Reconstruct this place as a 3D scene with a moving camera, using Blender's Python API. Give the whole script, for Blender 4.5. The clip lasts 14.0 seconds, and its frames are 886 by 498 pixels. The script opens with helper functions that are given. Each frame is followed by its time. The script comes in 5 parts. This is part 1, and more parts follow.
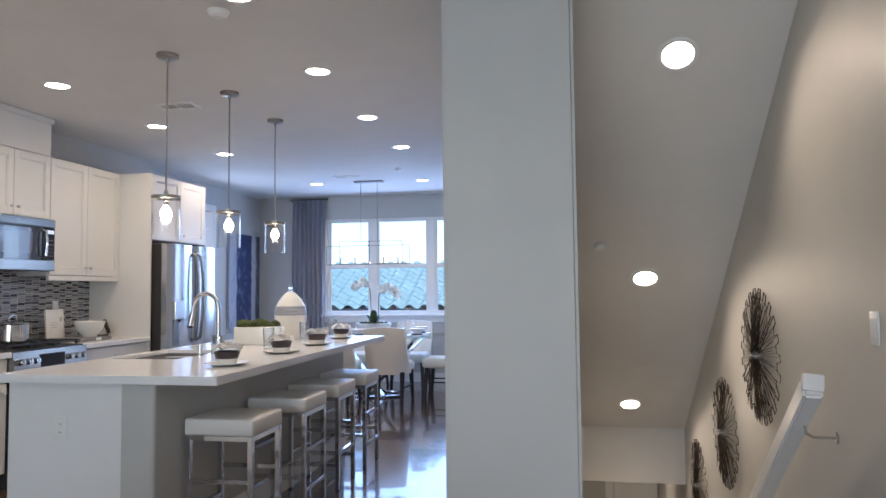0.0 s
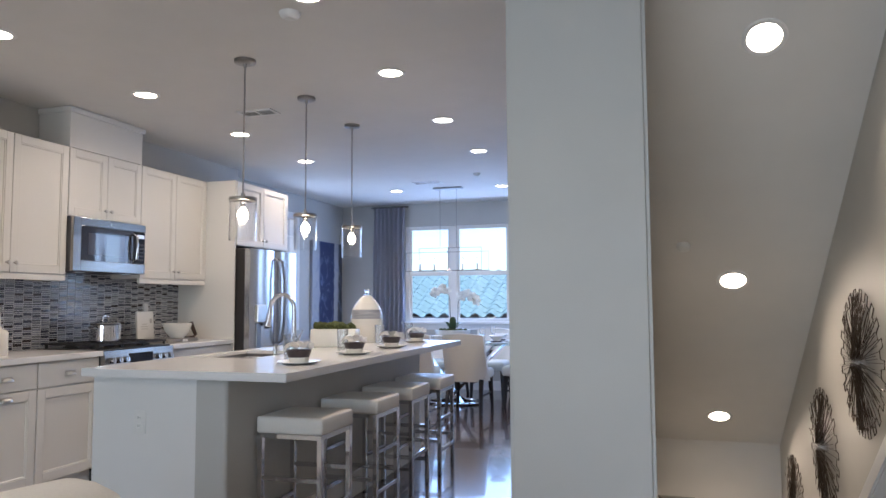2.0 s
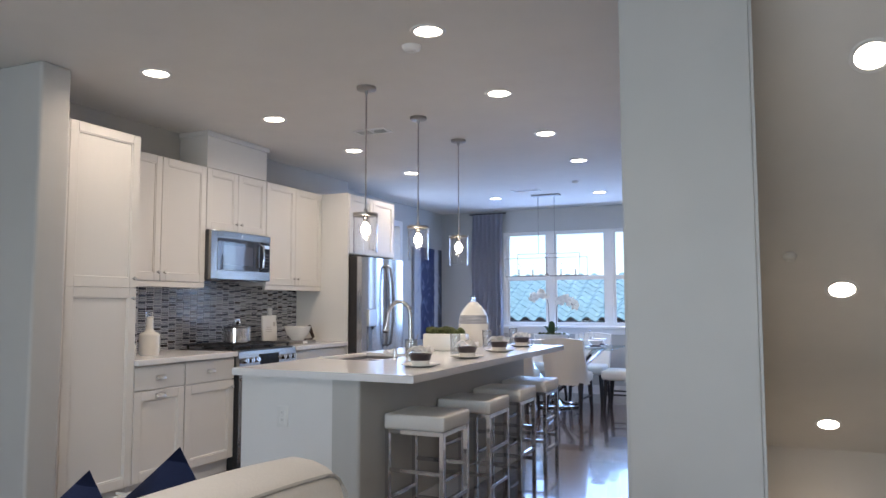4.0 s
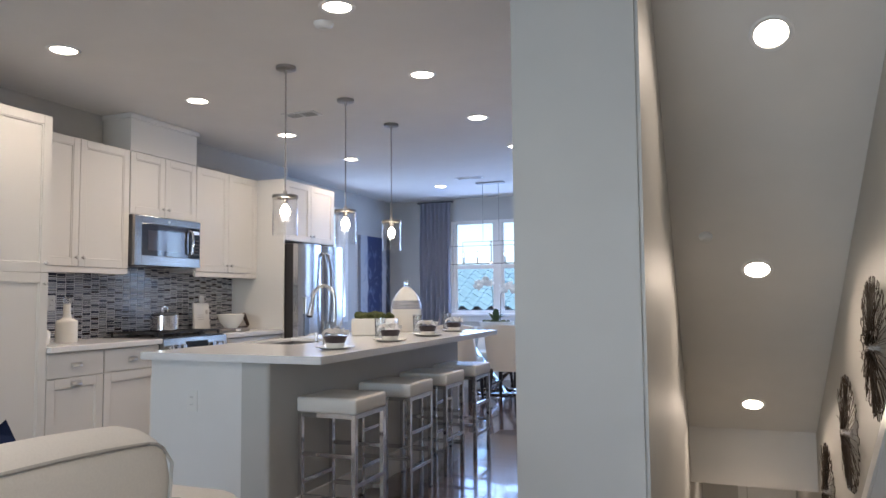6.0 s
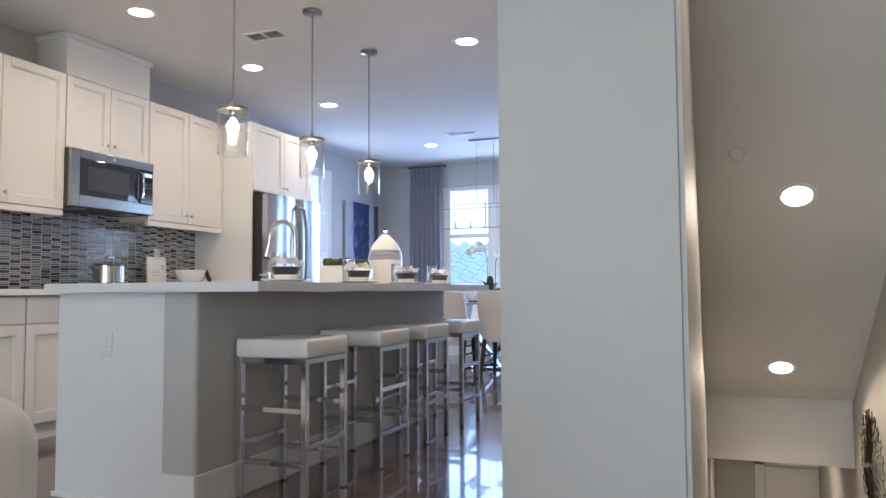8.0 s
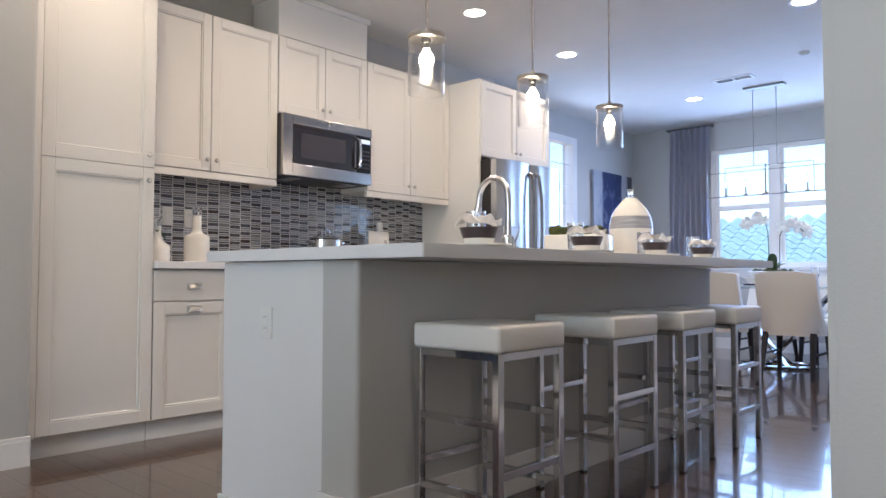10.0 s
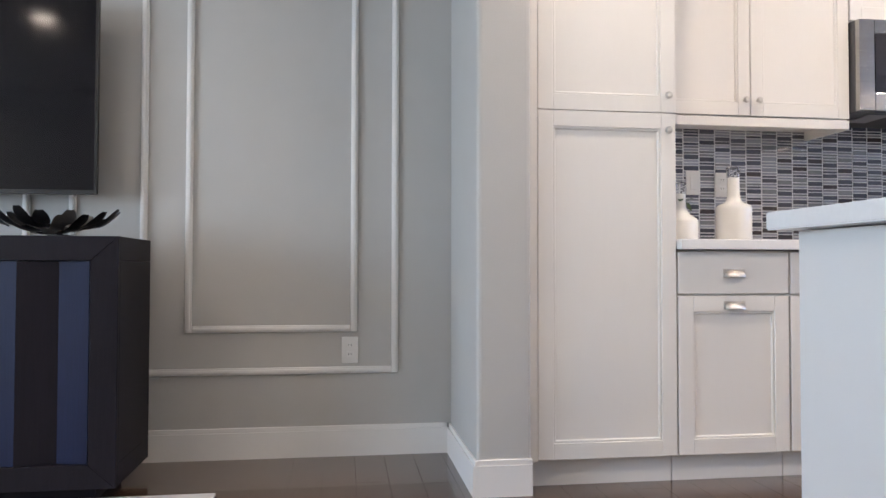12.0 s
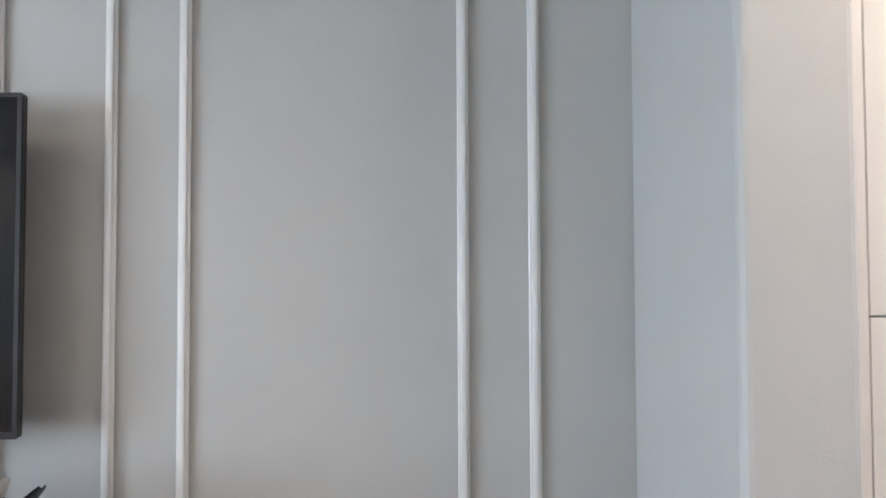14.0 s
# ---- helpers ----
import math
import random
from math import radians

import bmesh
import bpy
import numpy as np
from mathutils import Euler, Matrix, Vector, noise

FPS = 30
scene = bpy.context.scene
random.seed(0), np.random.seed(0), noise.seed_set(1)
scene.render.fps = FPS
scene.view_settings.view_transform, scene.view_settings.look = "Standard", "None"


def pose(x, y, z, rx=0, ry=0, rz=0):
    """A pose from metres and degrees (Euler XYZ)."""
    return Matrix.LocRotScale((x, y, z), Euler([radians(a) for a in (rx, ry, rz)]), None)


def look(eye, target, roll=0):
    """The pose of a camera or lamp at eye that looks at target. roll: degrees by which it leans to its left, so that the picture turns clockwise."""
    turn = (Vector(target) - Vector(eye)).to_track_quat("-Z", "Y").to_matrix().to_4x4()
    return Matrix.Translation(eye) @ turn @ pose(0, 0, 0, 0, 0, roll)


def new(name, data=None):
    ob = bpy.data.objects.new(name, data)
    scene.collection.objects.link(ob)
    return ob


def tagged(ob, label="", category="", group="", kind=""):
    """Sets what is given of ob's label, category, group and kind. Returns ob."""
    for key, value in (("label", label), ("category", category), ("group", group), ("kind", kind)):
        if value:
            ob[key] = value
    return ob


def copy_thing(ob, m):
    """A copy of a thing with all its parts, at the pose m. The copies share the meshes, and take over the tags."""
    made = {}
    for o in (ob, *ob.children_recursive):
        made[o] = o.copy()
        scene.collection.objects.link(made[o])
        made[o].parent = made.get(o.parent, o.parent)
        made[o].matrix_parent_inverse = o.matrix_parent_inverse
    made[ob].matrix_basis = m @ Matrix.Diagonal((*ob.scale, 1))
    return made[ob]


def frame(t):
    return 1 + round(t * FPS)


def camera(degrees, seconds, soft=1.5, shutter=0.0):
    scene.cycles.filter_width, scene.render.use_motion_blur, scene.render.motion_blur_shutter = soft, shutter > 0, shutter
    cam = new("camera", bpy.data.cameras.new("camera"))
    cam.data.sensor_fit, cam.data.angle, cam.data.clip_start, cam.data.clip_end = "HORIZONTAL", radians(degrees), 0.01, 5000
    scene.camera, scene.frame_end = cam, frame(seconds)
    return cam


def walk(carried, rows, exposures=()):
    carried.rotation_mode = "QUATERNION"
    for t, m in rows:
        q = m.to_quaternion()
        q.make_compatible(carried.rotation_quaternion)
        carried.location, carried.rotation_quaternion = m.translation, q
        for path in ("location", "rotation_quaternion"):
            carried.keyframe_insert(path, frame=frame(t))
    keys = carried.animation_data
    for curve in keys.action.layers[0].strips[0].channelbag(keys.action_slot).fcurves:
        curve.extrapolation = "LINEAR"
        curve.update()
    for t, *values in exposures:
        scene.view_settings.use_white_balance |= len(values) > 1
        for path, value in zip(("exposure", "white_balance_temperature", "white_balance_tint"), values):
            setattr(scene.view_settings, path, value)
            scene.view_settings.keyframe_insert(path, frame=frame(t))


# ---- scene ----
cam = camera(63.2, 14.0)
PATH = [
    (0, (-0.106, 0.7, 1.328), (-0.469, 2.664, 1.441), -0.6),
    (0.5, (-0.115, 0.791, 1.296), (-0.52, 2.746, 1.424), -0.6),
    (1, (-0.104, 0.806, 1.283), (-0.609, 2.736, 1.421), -0.3),
    (1.5, (-0.072, 0.812, 1.277), (-0.629, 2.728, 1.414), -0.4),
    (2, (-0.053, 0.806, 1.266), (-0.645, 2.711, 1.413), -0.3),
    (2.5, (-0.079, 0.792, 1.268), (-0.726, 2.679, 1.414), -0.1),
    (3, (-0.077, 0.689, 1.292), (-0.884, 2.513, 1.437), -0.0),
    (3.2, (-0.08, 0.596, 1.295), (-0.907, 2.411, 1.447), -0.0),
    (5.3, (0.042, 0.446, 1.316), (-0.771, 2.268, 1.467), -0.3),
    (5.5, (0.081, 0.459, 1.313), (-0.728, 2.282, 1.462), -0.3),
    (6, (0.174, 0.64, 1.235), (-0.564, 2.495, 1.368), -0.5),
    (6.5, (0.191, 0.806, 1.151), (-0.501, 2.678, 1.278), -0.6),
    (7, (0.163, 0.969, 1.033), (-0.528, 2.841, 1.164), -0.4),
    (7.2, (0.119, 1.054, 0.988), (-0.557, 2.932, 1.112), -0.3),
    (9.5, (-0.187, 2.071, 0.863), (-1.29, 3.737, 0.957), -0.1),
    (10, (-0.337, 2.305, 0.85), (-1.681, 3.784, 0.928), 0.1),
    (10.3, (-0.475, 2.406, 0.847), (-2.069, 3.612, 0.92), 0.3),
    (10.5, (-0.584, 2.464, 0.838), (-2.301, 3.487, 0.912), 0.6),
    (11, (-0.892, 2.545, 0.887), (-2.766, 3.238, 0.956), 0.4),
    (11.5, (-1.193, 2.653, 0.915), (-3.124, 3.169, 0.984), 0.2),
    (12, (-1.361, 2.795, 0.822), (-3.341, 3.071, 0.873), 0.1),
    (12.5, (-1.579, 2.834, 0.81), (-3.577, 2.802, 0.840), 0.1),
    (13, (-2.026, 2.82, 0.897), (-4.023, 2.752, 0.978), -0.2),
    (13.5, (-2.451, 2.83, 1.193), (-4.449, 2.815, 1.281), -0.2),
    (14, (-2.739, 2.764, 1.49), (-4.737, 2.797, 1.559), -0.2),
]
walk(cam, [(t, look(eye, target, roll)) for t, eye, target, roll in PATH], exposures=[(0, 1.32, 7000, 15), (5.5, 1.3, 7020, 15), (7.2, 1.5, 7080, 15), (9.5, 1.68, 7150, 15), (10.2, 1.62, 7200, 15), (11, 2.0, 7000, 17), (12, 2.1, 6780, 16), (12.5, 2.32, 6700, 16), (13.2, 2.4, 6700, 16), (14, 2.29, 6680, 15)])


# ---- world and light ----
world = bpy.data.worlds.new("sky")
scene.world = world
world.use_nodes = True
wn = world.node_tree
sky = wn.nodes.new("ShaderNodeTexSky")
sky.sky_type, sky.sun_disc = "NISHITA", False
sky.sun_elevation, sky.sun_rotation = radians(48), radians(200)
cool = wn.nodes.new("ShaderNodeVectorMath")      # the room's warm lamps set the white point
cool.operation = "MULTIPLY"
cool.inputs[1].default_value = (0.60, 0.83, 1.2)
wn.links.new(sky.outputs["Color"], cool.inputs[0])
wn.links.new(cool.outputs["Vector"], wn.nodes["Background"].inputs["Color"])
wn.nodes["Background"].inputs["Strength"].default_value = 0.15


def lamp(name, kind, m, energy, color, **settings):
    data = bpy.data.lights.new(name, kind)
    data.energy, data.color = energy, color
    if kind == "SUN":
        data.angle = settings["angle"]
    else:
        data.shape, data.size = settings["shape"], settings["size"]
        data.size_y = settings.get("size_y", settings["size"])
    ob = new(name, data)
    ob.matrix_world = m
    return ob


lamp("sun", "SUN", look((0, -6, 12), (-1.6, 0, 0)), 3.0, (1.0, 0.95, 0.88), angle=radians(0.5))
DAY, WARM = (0.58, 0.775, 0.95), (1.0, 0.87, 0.74)
# sky light standing in the window openings
lamp("window_light", "AREA", look((-2.6, 10.93, 1.7), (-2.6, 8, 1.2)), 27, (0.27, 0.49, 1.0), shape="RECTANGLE", size=2.3, size_y=1.35)
lamp("window_light", "AREA", look((-0.40, 9.56, 1.67), (-3, 9.56, 1.4)), 4.5, (0.36, 0.58, 1.0), shape="RECTANGLE", size=0.76, size_y=1.25)
lamp("window_light", "AREA", look((-4.78, 9.08, 1.7), (-2, 9.08, 1.2)), 10, (0.4, 0.6, 1.0), shape="RECTANGLE", size=0.9, size_y=1.4)
lamp("window_light", "AREA", look((-1.2, -3.35, 1.45), (-1.4, 3, 1.0)), 62, DAY, shape="RECTANGLE", size=2.9, size_y=2.0)


# ---- materials ----
def material(name, color, rough=0.5, metal=0.0, grain=None, scale=40.0, amount=0.06, bump=0.0, bump_scale=None, coat=0.0, spec=0.5, vary=0.0):
    """Principled surface; colour varied by two scales of noise, relief by a fine noise."""
    m = bpy.data.materials.new(name)
    m.use_nodes = True
    nt = m.node_tree
    b = nt.nodes["Principled BSDF"]
    b.inputs["Roughness"].default_value, b.inputs["Metallic"].default_value = rough, metal
    b.inputs["Coat Weight"].default_value, b.inputs["Specular IOR Level"].default_value = coat, spec
    co = nt.nodes.new("ShaderNodeTexCoord")
    mp = nt.nodes.new("ShaderNodeMapping")
    nt.links.new(co.outputs["Object"], mp.inputs["Vector"])
    mp.inputs["Scale"].default_value = grain or (1, 1, 1)
    fine = nt.nodes.new("ShaderNodeTexNoise")
    fine.inputs["Scale"].default_value, fine.inputs["Detail"].default_value = scale, 6
    nt.links.new(mp.outputs["Vector"], fine.inputs["Vector"])
    broad = nt.nodes.new("ShaderNodeTexNoise")
    broad.inputs["Scale"].default_value, broad.inputs["Detail"].default_value = 1.7, 3
    nt.links.new(mp.outputs["Vector"], broad.inputs["Vector"])
    add = nt.nodes.new("ShaderNodeMath")
    add.operation = "ADD"
    nt.links.new(fine.outputs["Fac"], add.inputs[0])
    nt.links.new(broad.outputs["Fac"], add.inputs[1])
    last = add
    if vary:
        info = nt.nodes.new("ShaderNodeObjectInfo")
        mul = nt.nodes.new("ShaderNodeMath")
        mul.operation = "MULTIPLY_ADD"
        nt.links.new(info.outputs["Random"], mul.inputs[0])
        mul.inputs[1].default_value = vary
        nt.links.new(add.outputs[0], mul.inputs[2])
        last = mul
    ramp = nt.nodes.new("ShaderNodeMapRange")
    ramp.inputs["From Min"].default_value, ramp.inputs["From Max"].default_value = 0.6, 1.4 + vary
    ramp.inputs["To Min"].default_value, ramp.inputs["To Max"].default_value = 1 - amount, 1 + amount
    nt.links.new(last.outputs[0], ramp.inputs["Value"])
    mix = nt.nodes.new("ShaderNodeVectorMath")
    mix.operation = "SCALE"
    mix.inputs[0].default_value = color
    nt.links.new(ramp.outputs["Result"], mix.inputs["Scale"])
    nt.links.new(mix.outputs["Vector"], b.inputs["Base Color"])
    if bump:
        bn = nt.nodes.new("ShaderNodeBump")
        bn.inputs["Strength"].default_value, bn.inputs["Distance"].default_value = bump, 0.002
        src = fine
        if bump_scale:
            src = nt.nodes.new("ShaderNodeTexNoise")
            src.inputs["Scale"].default_value, src.inputs["Detail"].default_value = bump_scale, 4
            nt.links.new(mp.outputs["Vector"], src.inputs["Vector"])
        nt.links.new(src.outputs["Fac"], bn.inputs["Height"])
        nt.links.new(bn.outputs["Normal"], b.inputs["Normal"])
    return m


def glass(name, color=(1, 1, 1), rough=0.0):
    m = bpy.data.materials.new(name)
    m.use_nodes = True
    b = m.node_tree.nodes["Principled BSDF"]
    b.inputs["Base Color"].default_value = (*color, 1)
    b.inputs["Transmission Weight"].default_value, b.inputs["Roughness"].default_value, b.inputs["IOR"].default_value = 1, rough, 1.45
    return m


def thin_glass(name, color=(1, 1, 1), power=4.0, gain=0.55, base=0.04):
    """A pane: clear, with a mirror sheen that grows at grazing angles."""
    m = bpy.data.materials.new(name)
    m.use_nodes = True
    nt = m.node_tree
    nt.nodes.remove(nt.nodes["Principled BSDF"])
    clear, gloss, mix, lw, steep = (nt.nodes.new(k) for k in ("ShaderNodeBsdfTransparent", "ShaderNodeBsdfGlossy", "ShaderNodeMixShader", "ShaderNodeLayerWeight", "ShaderNodeMath"))
    clear.inputs["Color"].default_value = (*color, 1)
    gloss.inputs["Roughness"].default_value = 0.02
    steep.operation = "POWER"
    steep.inputs[1].default_value = power
    soft = nt.nodes.new("ShaderNodeMath")
    soft.operation = "MULTIPLY_ADD"
    soft.inputs[1].default_value, soft.inputs[2].default_value = gain, base
    nt.links.new(lw.outputs["Facing"], steep.inputs[0])
    nt.links.new(steep.outputs[0], soft.inputs[0])
    nt.links.new(soft.outputs[0], mix.inputs[0])
    nt.links.new(clear.outputs[0], mix.inputs[1])
    nt.links.new(gloss.outputs[0], mix.inputs[2])
    nt.links.new(mix.outputs[0], nt.nodes["Material Output"].inputs["Surface"])
    return m


def glow(name, color, strength):
    m = bpy.data.materials.new(name)
    m.use_nodes = True
    b = m.node_tree.nodes["Principled BSDF"]
    b.inputs["Emission Color"].default_value, b.inputs["Emission Strength"].default_value = (*color, 1), strength
    return m


WALL = material("wall_paint", (0.46, 0.455, 0.435), 0.55, scale=6, amount=0.03, bump=0.25, bump_scale=220)
CEILING = material("ceiling_paint", (0.68, 0.66, 0.63), 0.8, scale=5, amount=0.03, bump=0.35, bump_scale=160)
STAIR_WALL = material("stair_wall_paint", (0.47, 0.455, 0.425), 0.55, scale=6, amount=0.03, bump=0.2, bump_scale=200)
TRIM = material("white_trim_paint", (0.74, 0.73, 0.71), 0.35, scale=8, amount=0.02, bump=0.1)
CABINET = material("white_cabinet_paint", (0.70, 0.68, 0.645), 0.38, grain=(1, 1, 0.1), scale=60, amount=0.008, bump=0.03)
QUARTZ = material("white_quartz", (0.74, 0.74, 0.74), 0.16, scale=90, amount=0.04)
ISLAND_PANEL = material("island_panel_paint", (0.7, 0.7, 0.69), 0.4, scale=8, amount=0.02, bump=0.1)
PLANK = material("dark_stained_oak", (0.075, 0.042, 0.029), 0.2, grain=(1.2, 14, 1), scale=9, amount=0.35, bump=0.12, bump_scale=14, coat=0.6, vary=0.9)
UNDERLAY = material("dark_joint", (0.055, 0.032, 0.023), 0.7)
STEEL = material("brushed_steel", (0.62, 0.62, 0.63), 0.24, 1.0, grain=(1, 60, 1), scale=12, amount=0.05, bump=0.05)
SINK_STEEL = material("satin_sink_steel", (0.22, 0.22, 0.23), 0.35, 1.0, scale=20, amount=0.08)
CHROME = material("polished_chrome", (0.64, 0.64, 0.65), 0.09, 1.0, scale=4, amount=0.03)
NICKEL = material("satin_nickel", (0.6, 0.58, 0.55), 0.28, 1.0, scale=30, amount=0.05)
DARK_STEEL = material("dark_grey_metal", (0.085, 0.083, 0.085), 0.45, 0.3, scale=30, amount=0.1)
BLACK_GLASS = material("black_glass", (0.012, 0.012, 0.014), 0.06, scale=2, amount=0.05)
BLACK = material("black_enamel", (0.015, 0.015, 0.016), 0.4, scale=30, amount=0.2)
DOOR_GLASS = material("smoked_door_glass", (0.022, 0.018, 0.019), 0.04, scale=3, amount=0.05, coat=1.0)
OVEN_GLASS = material("smoked_oven_glass", (0.055, 0.047, 0.049), 0.06, scale=3, amount=0.05, coat=1.0)
IRON = material("cast_iron", (0.02, 0.02, 0.021), 0.6, scale=120, amount=0.3, bump=0.3)
CERAMIC = material("white_glazed_ceramic", (0.76, 0.745, 0.7), 0.12, scale=20, amount=0.03)
GREYBAND = material("grey_brushed_glaze", (0.33, 0.34, 0.37), 0.25, grain=(1, 1, 12), scale=9, amount=0.5)
LEATHER = material("white_leatherette", (0.72, 0.70, 0.66), 0.42, scale=90, amount=0.03, bump=0.2, bump_scale=260)
LINEN = material("off_white_linen", (0.74, 0.715, 0.67), 0.85, scale=200, amount=0.06, bump=0.35, bump_scale=420)
PIPING = material("grey_piping", (0.44, 0.425, 0.4), 0.8, scale=200, amount=0.1)
NAVY = material("navy_fabric", (0.007, 0.013, 0.042), 0.8, spec=0.2, scale=160, amount=0.2, bump=0.35, bump_scale=380)
PATTERN = material("patterned_fabric", (0.55, 0.53, 0.52), 0.85, scale=9, amount=0.55, bump=0.2)
CURTAIN = material("grey_blue_drape", (0.46, 0.46, 0.53), 0.8, scale=120, amount=0.1, bump=0.3, bump_scale=300)
NAPKIN = material("dark_plum_bowl", (0.035, 0.025, 0.032), 0.3, scale=30, amount=0.2)
CLOTH = material("white_napkin", (0.85, 0.845, 0.84), 0.85, scale=150, amount=0.05, bump=0.3)
MOSS = material("green_moss", (0.07, 0.085, 0.028), 0.95, scale=120, amount=0.6, bump=0.8)
LEAF = material("green_leaf", (0.045, 0.085, 0.035), 0.4, scale=20, amount=0.25)
PETAL = material("white_petal", (0.84, 0.85, 0.84), 0.6, scale=40, amount=0.06)
STEM = material("dark_stem", (0.05, 0.05, 0.03), 0.6, scale=40, amount=0.2)
ESPRESSO = material("espresso_wood", (0.014, 0.012, 0.014), 0.4, grain=(8, 8, 0.6), scale=18, amount=0.25, bump=0.15)
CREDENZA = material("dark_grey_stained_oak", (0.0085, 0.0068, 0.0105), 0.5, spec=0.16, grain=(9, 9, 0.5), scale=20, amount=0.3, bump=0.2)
# the credenza's oak on lit facets, the light tinted into its colour
LIT_FACET_OAK = material("lit_facet_credenza_oak", (0.0065, 0.010, 0.034), 0.5, spec=0.16, grain=(9, 9, 0.5), scale=20, amount=0.25, bump=0.2)
SCREEN = material("tv_screen", (0.005, 0.004, 0.006), 0.09, spec=0.25, scale=3, amount=0.05)
BEZEL = material("tv_bezel", (0.014, 0.014, 0.016), 0.3, scale=10, amount=0.1)
WIRE = material("bronze_wire", (0.06, 0.042, 0.03), 0.4, 0.8, scale=50, amount=0.3)
BOARD = material("walnut_board", (0.05, 0.028, 0.02), 0.45, grain=(1, 10, 1), scale=14, amount=0.3)
MARBLE = material("white_marble", (0.72, 0.71, 0.69), 0.2, scale=7, amount=0.1)
PLASTIC = material("white_plastic", (0.72, 0.72, 0.7), 0.35, scale=10, amount=0.02)
SLOT = material("dark_slot", (0.03, 0.03, 0.03), 0.6)
RUG = material("pale_wool_rug", (0.5, 0.49, 0.48), 0.95, scale=60, amount=0.12, bump=0.8, bump_scale=240)
ROOF_TILE = material("grey_green_roof_tile", (0.13, 0.255, 0.305), 0.75, scale=12, amount=0.15, bump=0.2, vary=0.5)
STUCCO = material("beige_stucco", (0.42, 0.38, 0.32), 0.9, scale=30, amount=0.1, bump=0.3)
GROUND = material("concrete", (0.3, 0.29, 0.28), 0.9, scale=6, amount=0.15)
GROUT = material("pale_grout", (0.74, 0.74, 0.75), 0.8, scale=60, amount=0.1)
CARPET = material("beige_carpet", (0.42, 0.38, 0.33), 0.95, scale=90, amount=0.15, bump=0.7, bump_scale=300)
FRIDGE_SIDE = material("dark_brown_appliance_side", (0.030, 0.026, 0.025), 0.5, scale=40, amount=0.15)
BRONZE = material("satin_grey_metal", (0.3, 0.29, 0.28), 0.35, 0.6, scale=40, amount=0.2)
APPLIANCE_STEEL = material("brushed_appliance_steel", (0.40, 0.39, 0.38), 0.2, 1.0, grain=(1, 1, 50), scale=14, amount=0.12, bump=0.06)
PENDANT_METAL = material("brushed_nickel", (0.34, 0.325, 0.31), 0.35, 1.0, scale=30, amount=0.08)
SLAB = material("grey_stone_slab", (0.21, 0.195, 0.18), 0.5, scale=40, amount=0.15, bump=0.1)
CLEAR = glass("clear_glass")
PANE = thin_glass("window_pane")
BLOWN = thin_glass("blown_glass", (0.985, 0.987, 0.99), 2.6, 0.8, 0.03)
TUMBLER = thin_glass("tumbler_glass", (0.93, 0.94, 0.95), 1.3, 0.75, 0.12)
TABLE_GLASS = thin_glass("table_glass", (0.86, 0.93, 0.92))
LED = glow("lit_downlight", (1.0, 0.93, 0.82), 9.0)
FILAMENT = glow("lit_bulb", (1.0, 0.88, 0.7), 16.0)


def tile_material(name, color, rough, vary):
    return material(name, color, rough, scale=70, amount=0.45, grain=(1, 0.5, 3), vary=vary, spec=0.6)


TILES = [tile_material("slate_glass_tile", (0.075, 0.08, 0.105), 0.1, 0.8), tile_material("grey_stone_tile", (0.22, 0.225, 0.24), 0.22, 0.8),
         tile_material("pale_blue_grey_tile", (0.36, 0.38, 0.43), 0.12, 0.8), tile_material("dark_brown_glass_tile", (0.04, 0.03, 0.03), 0.1, 0.8)]


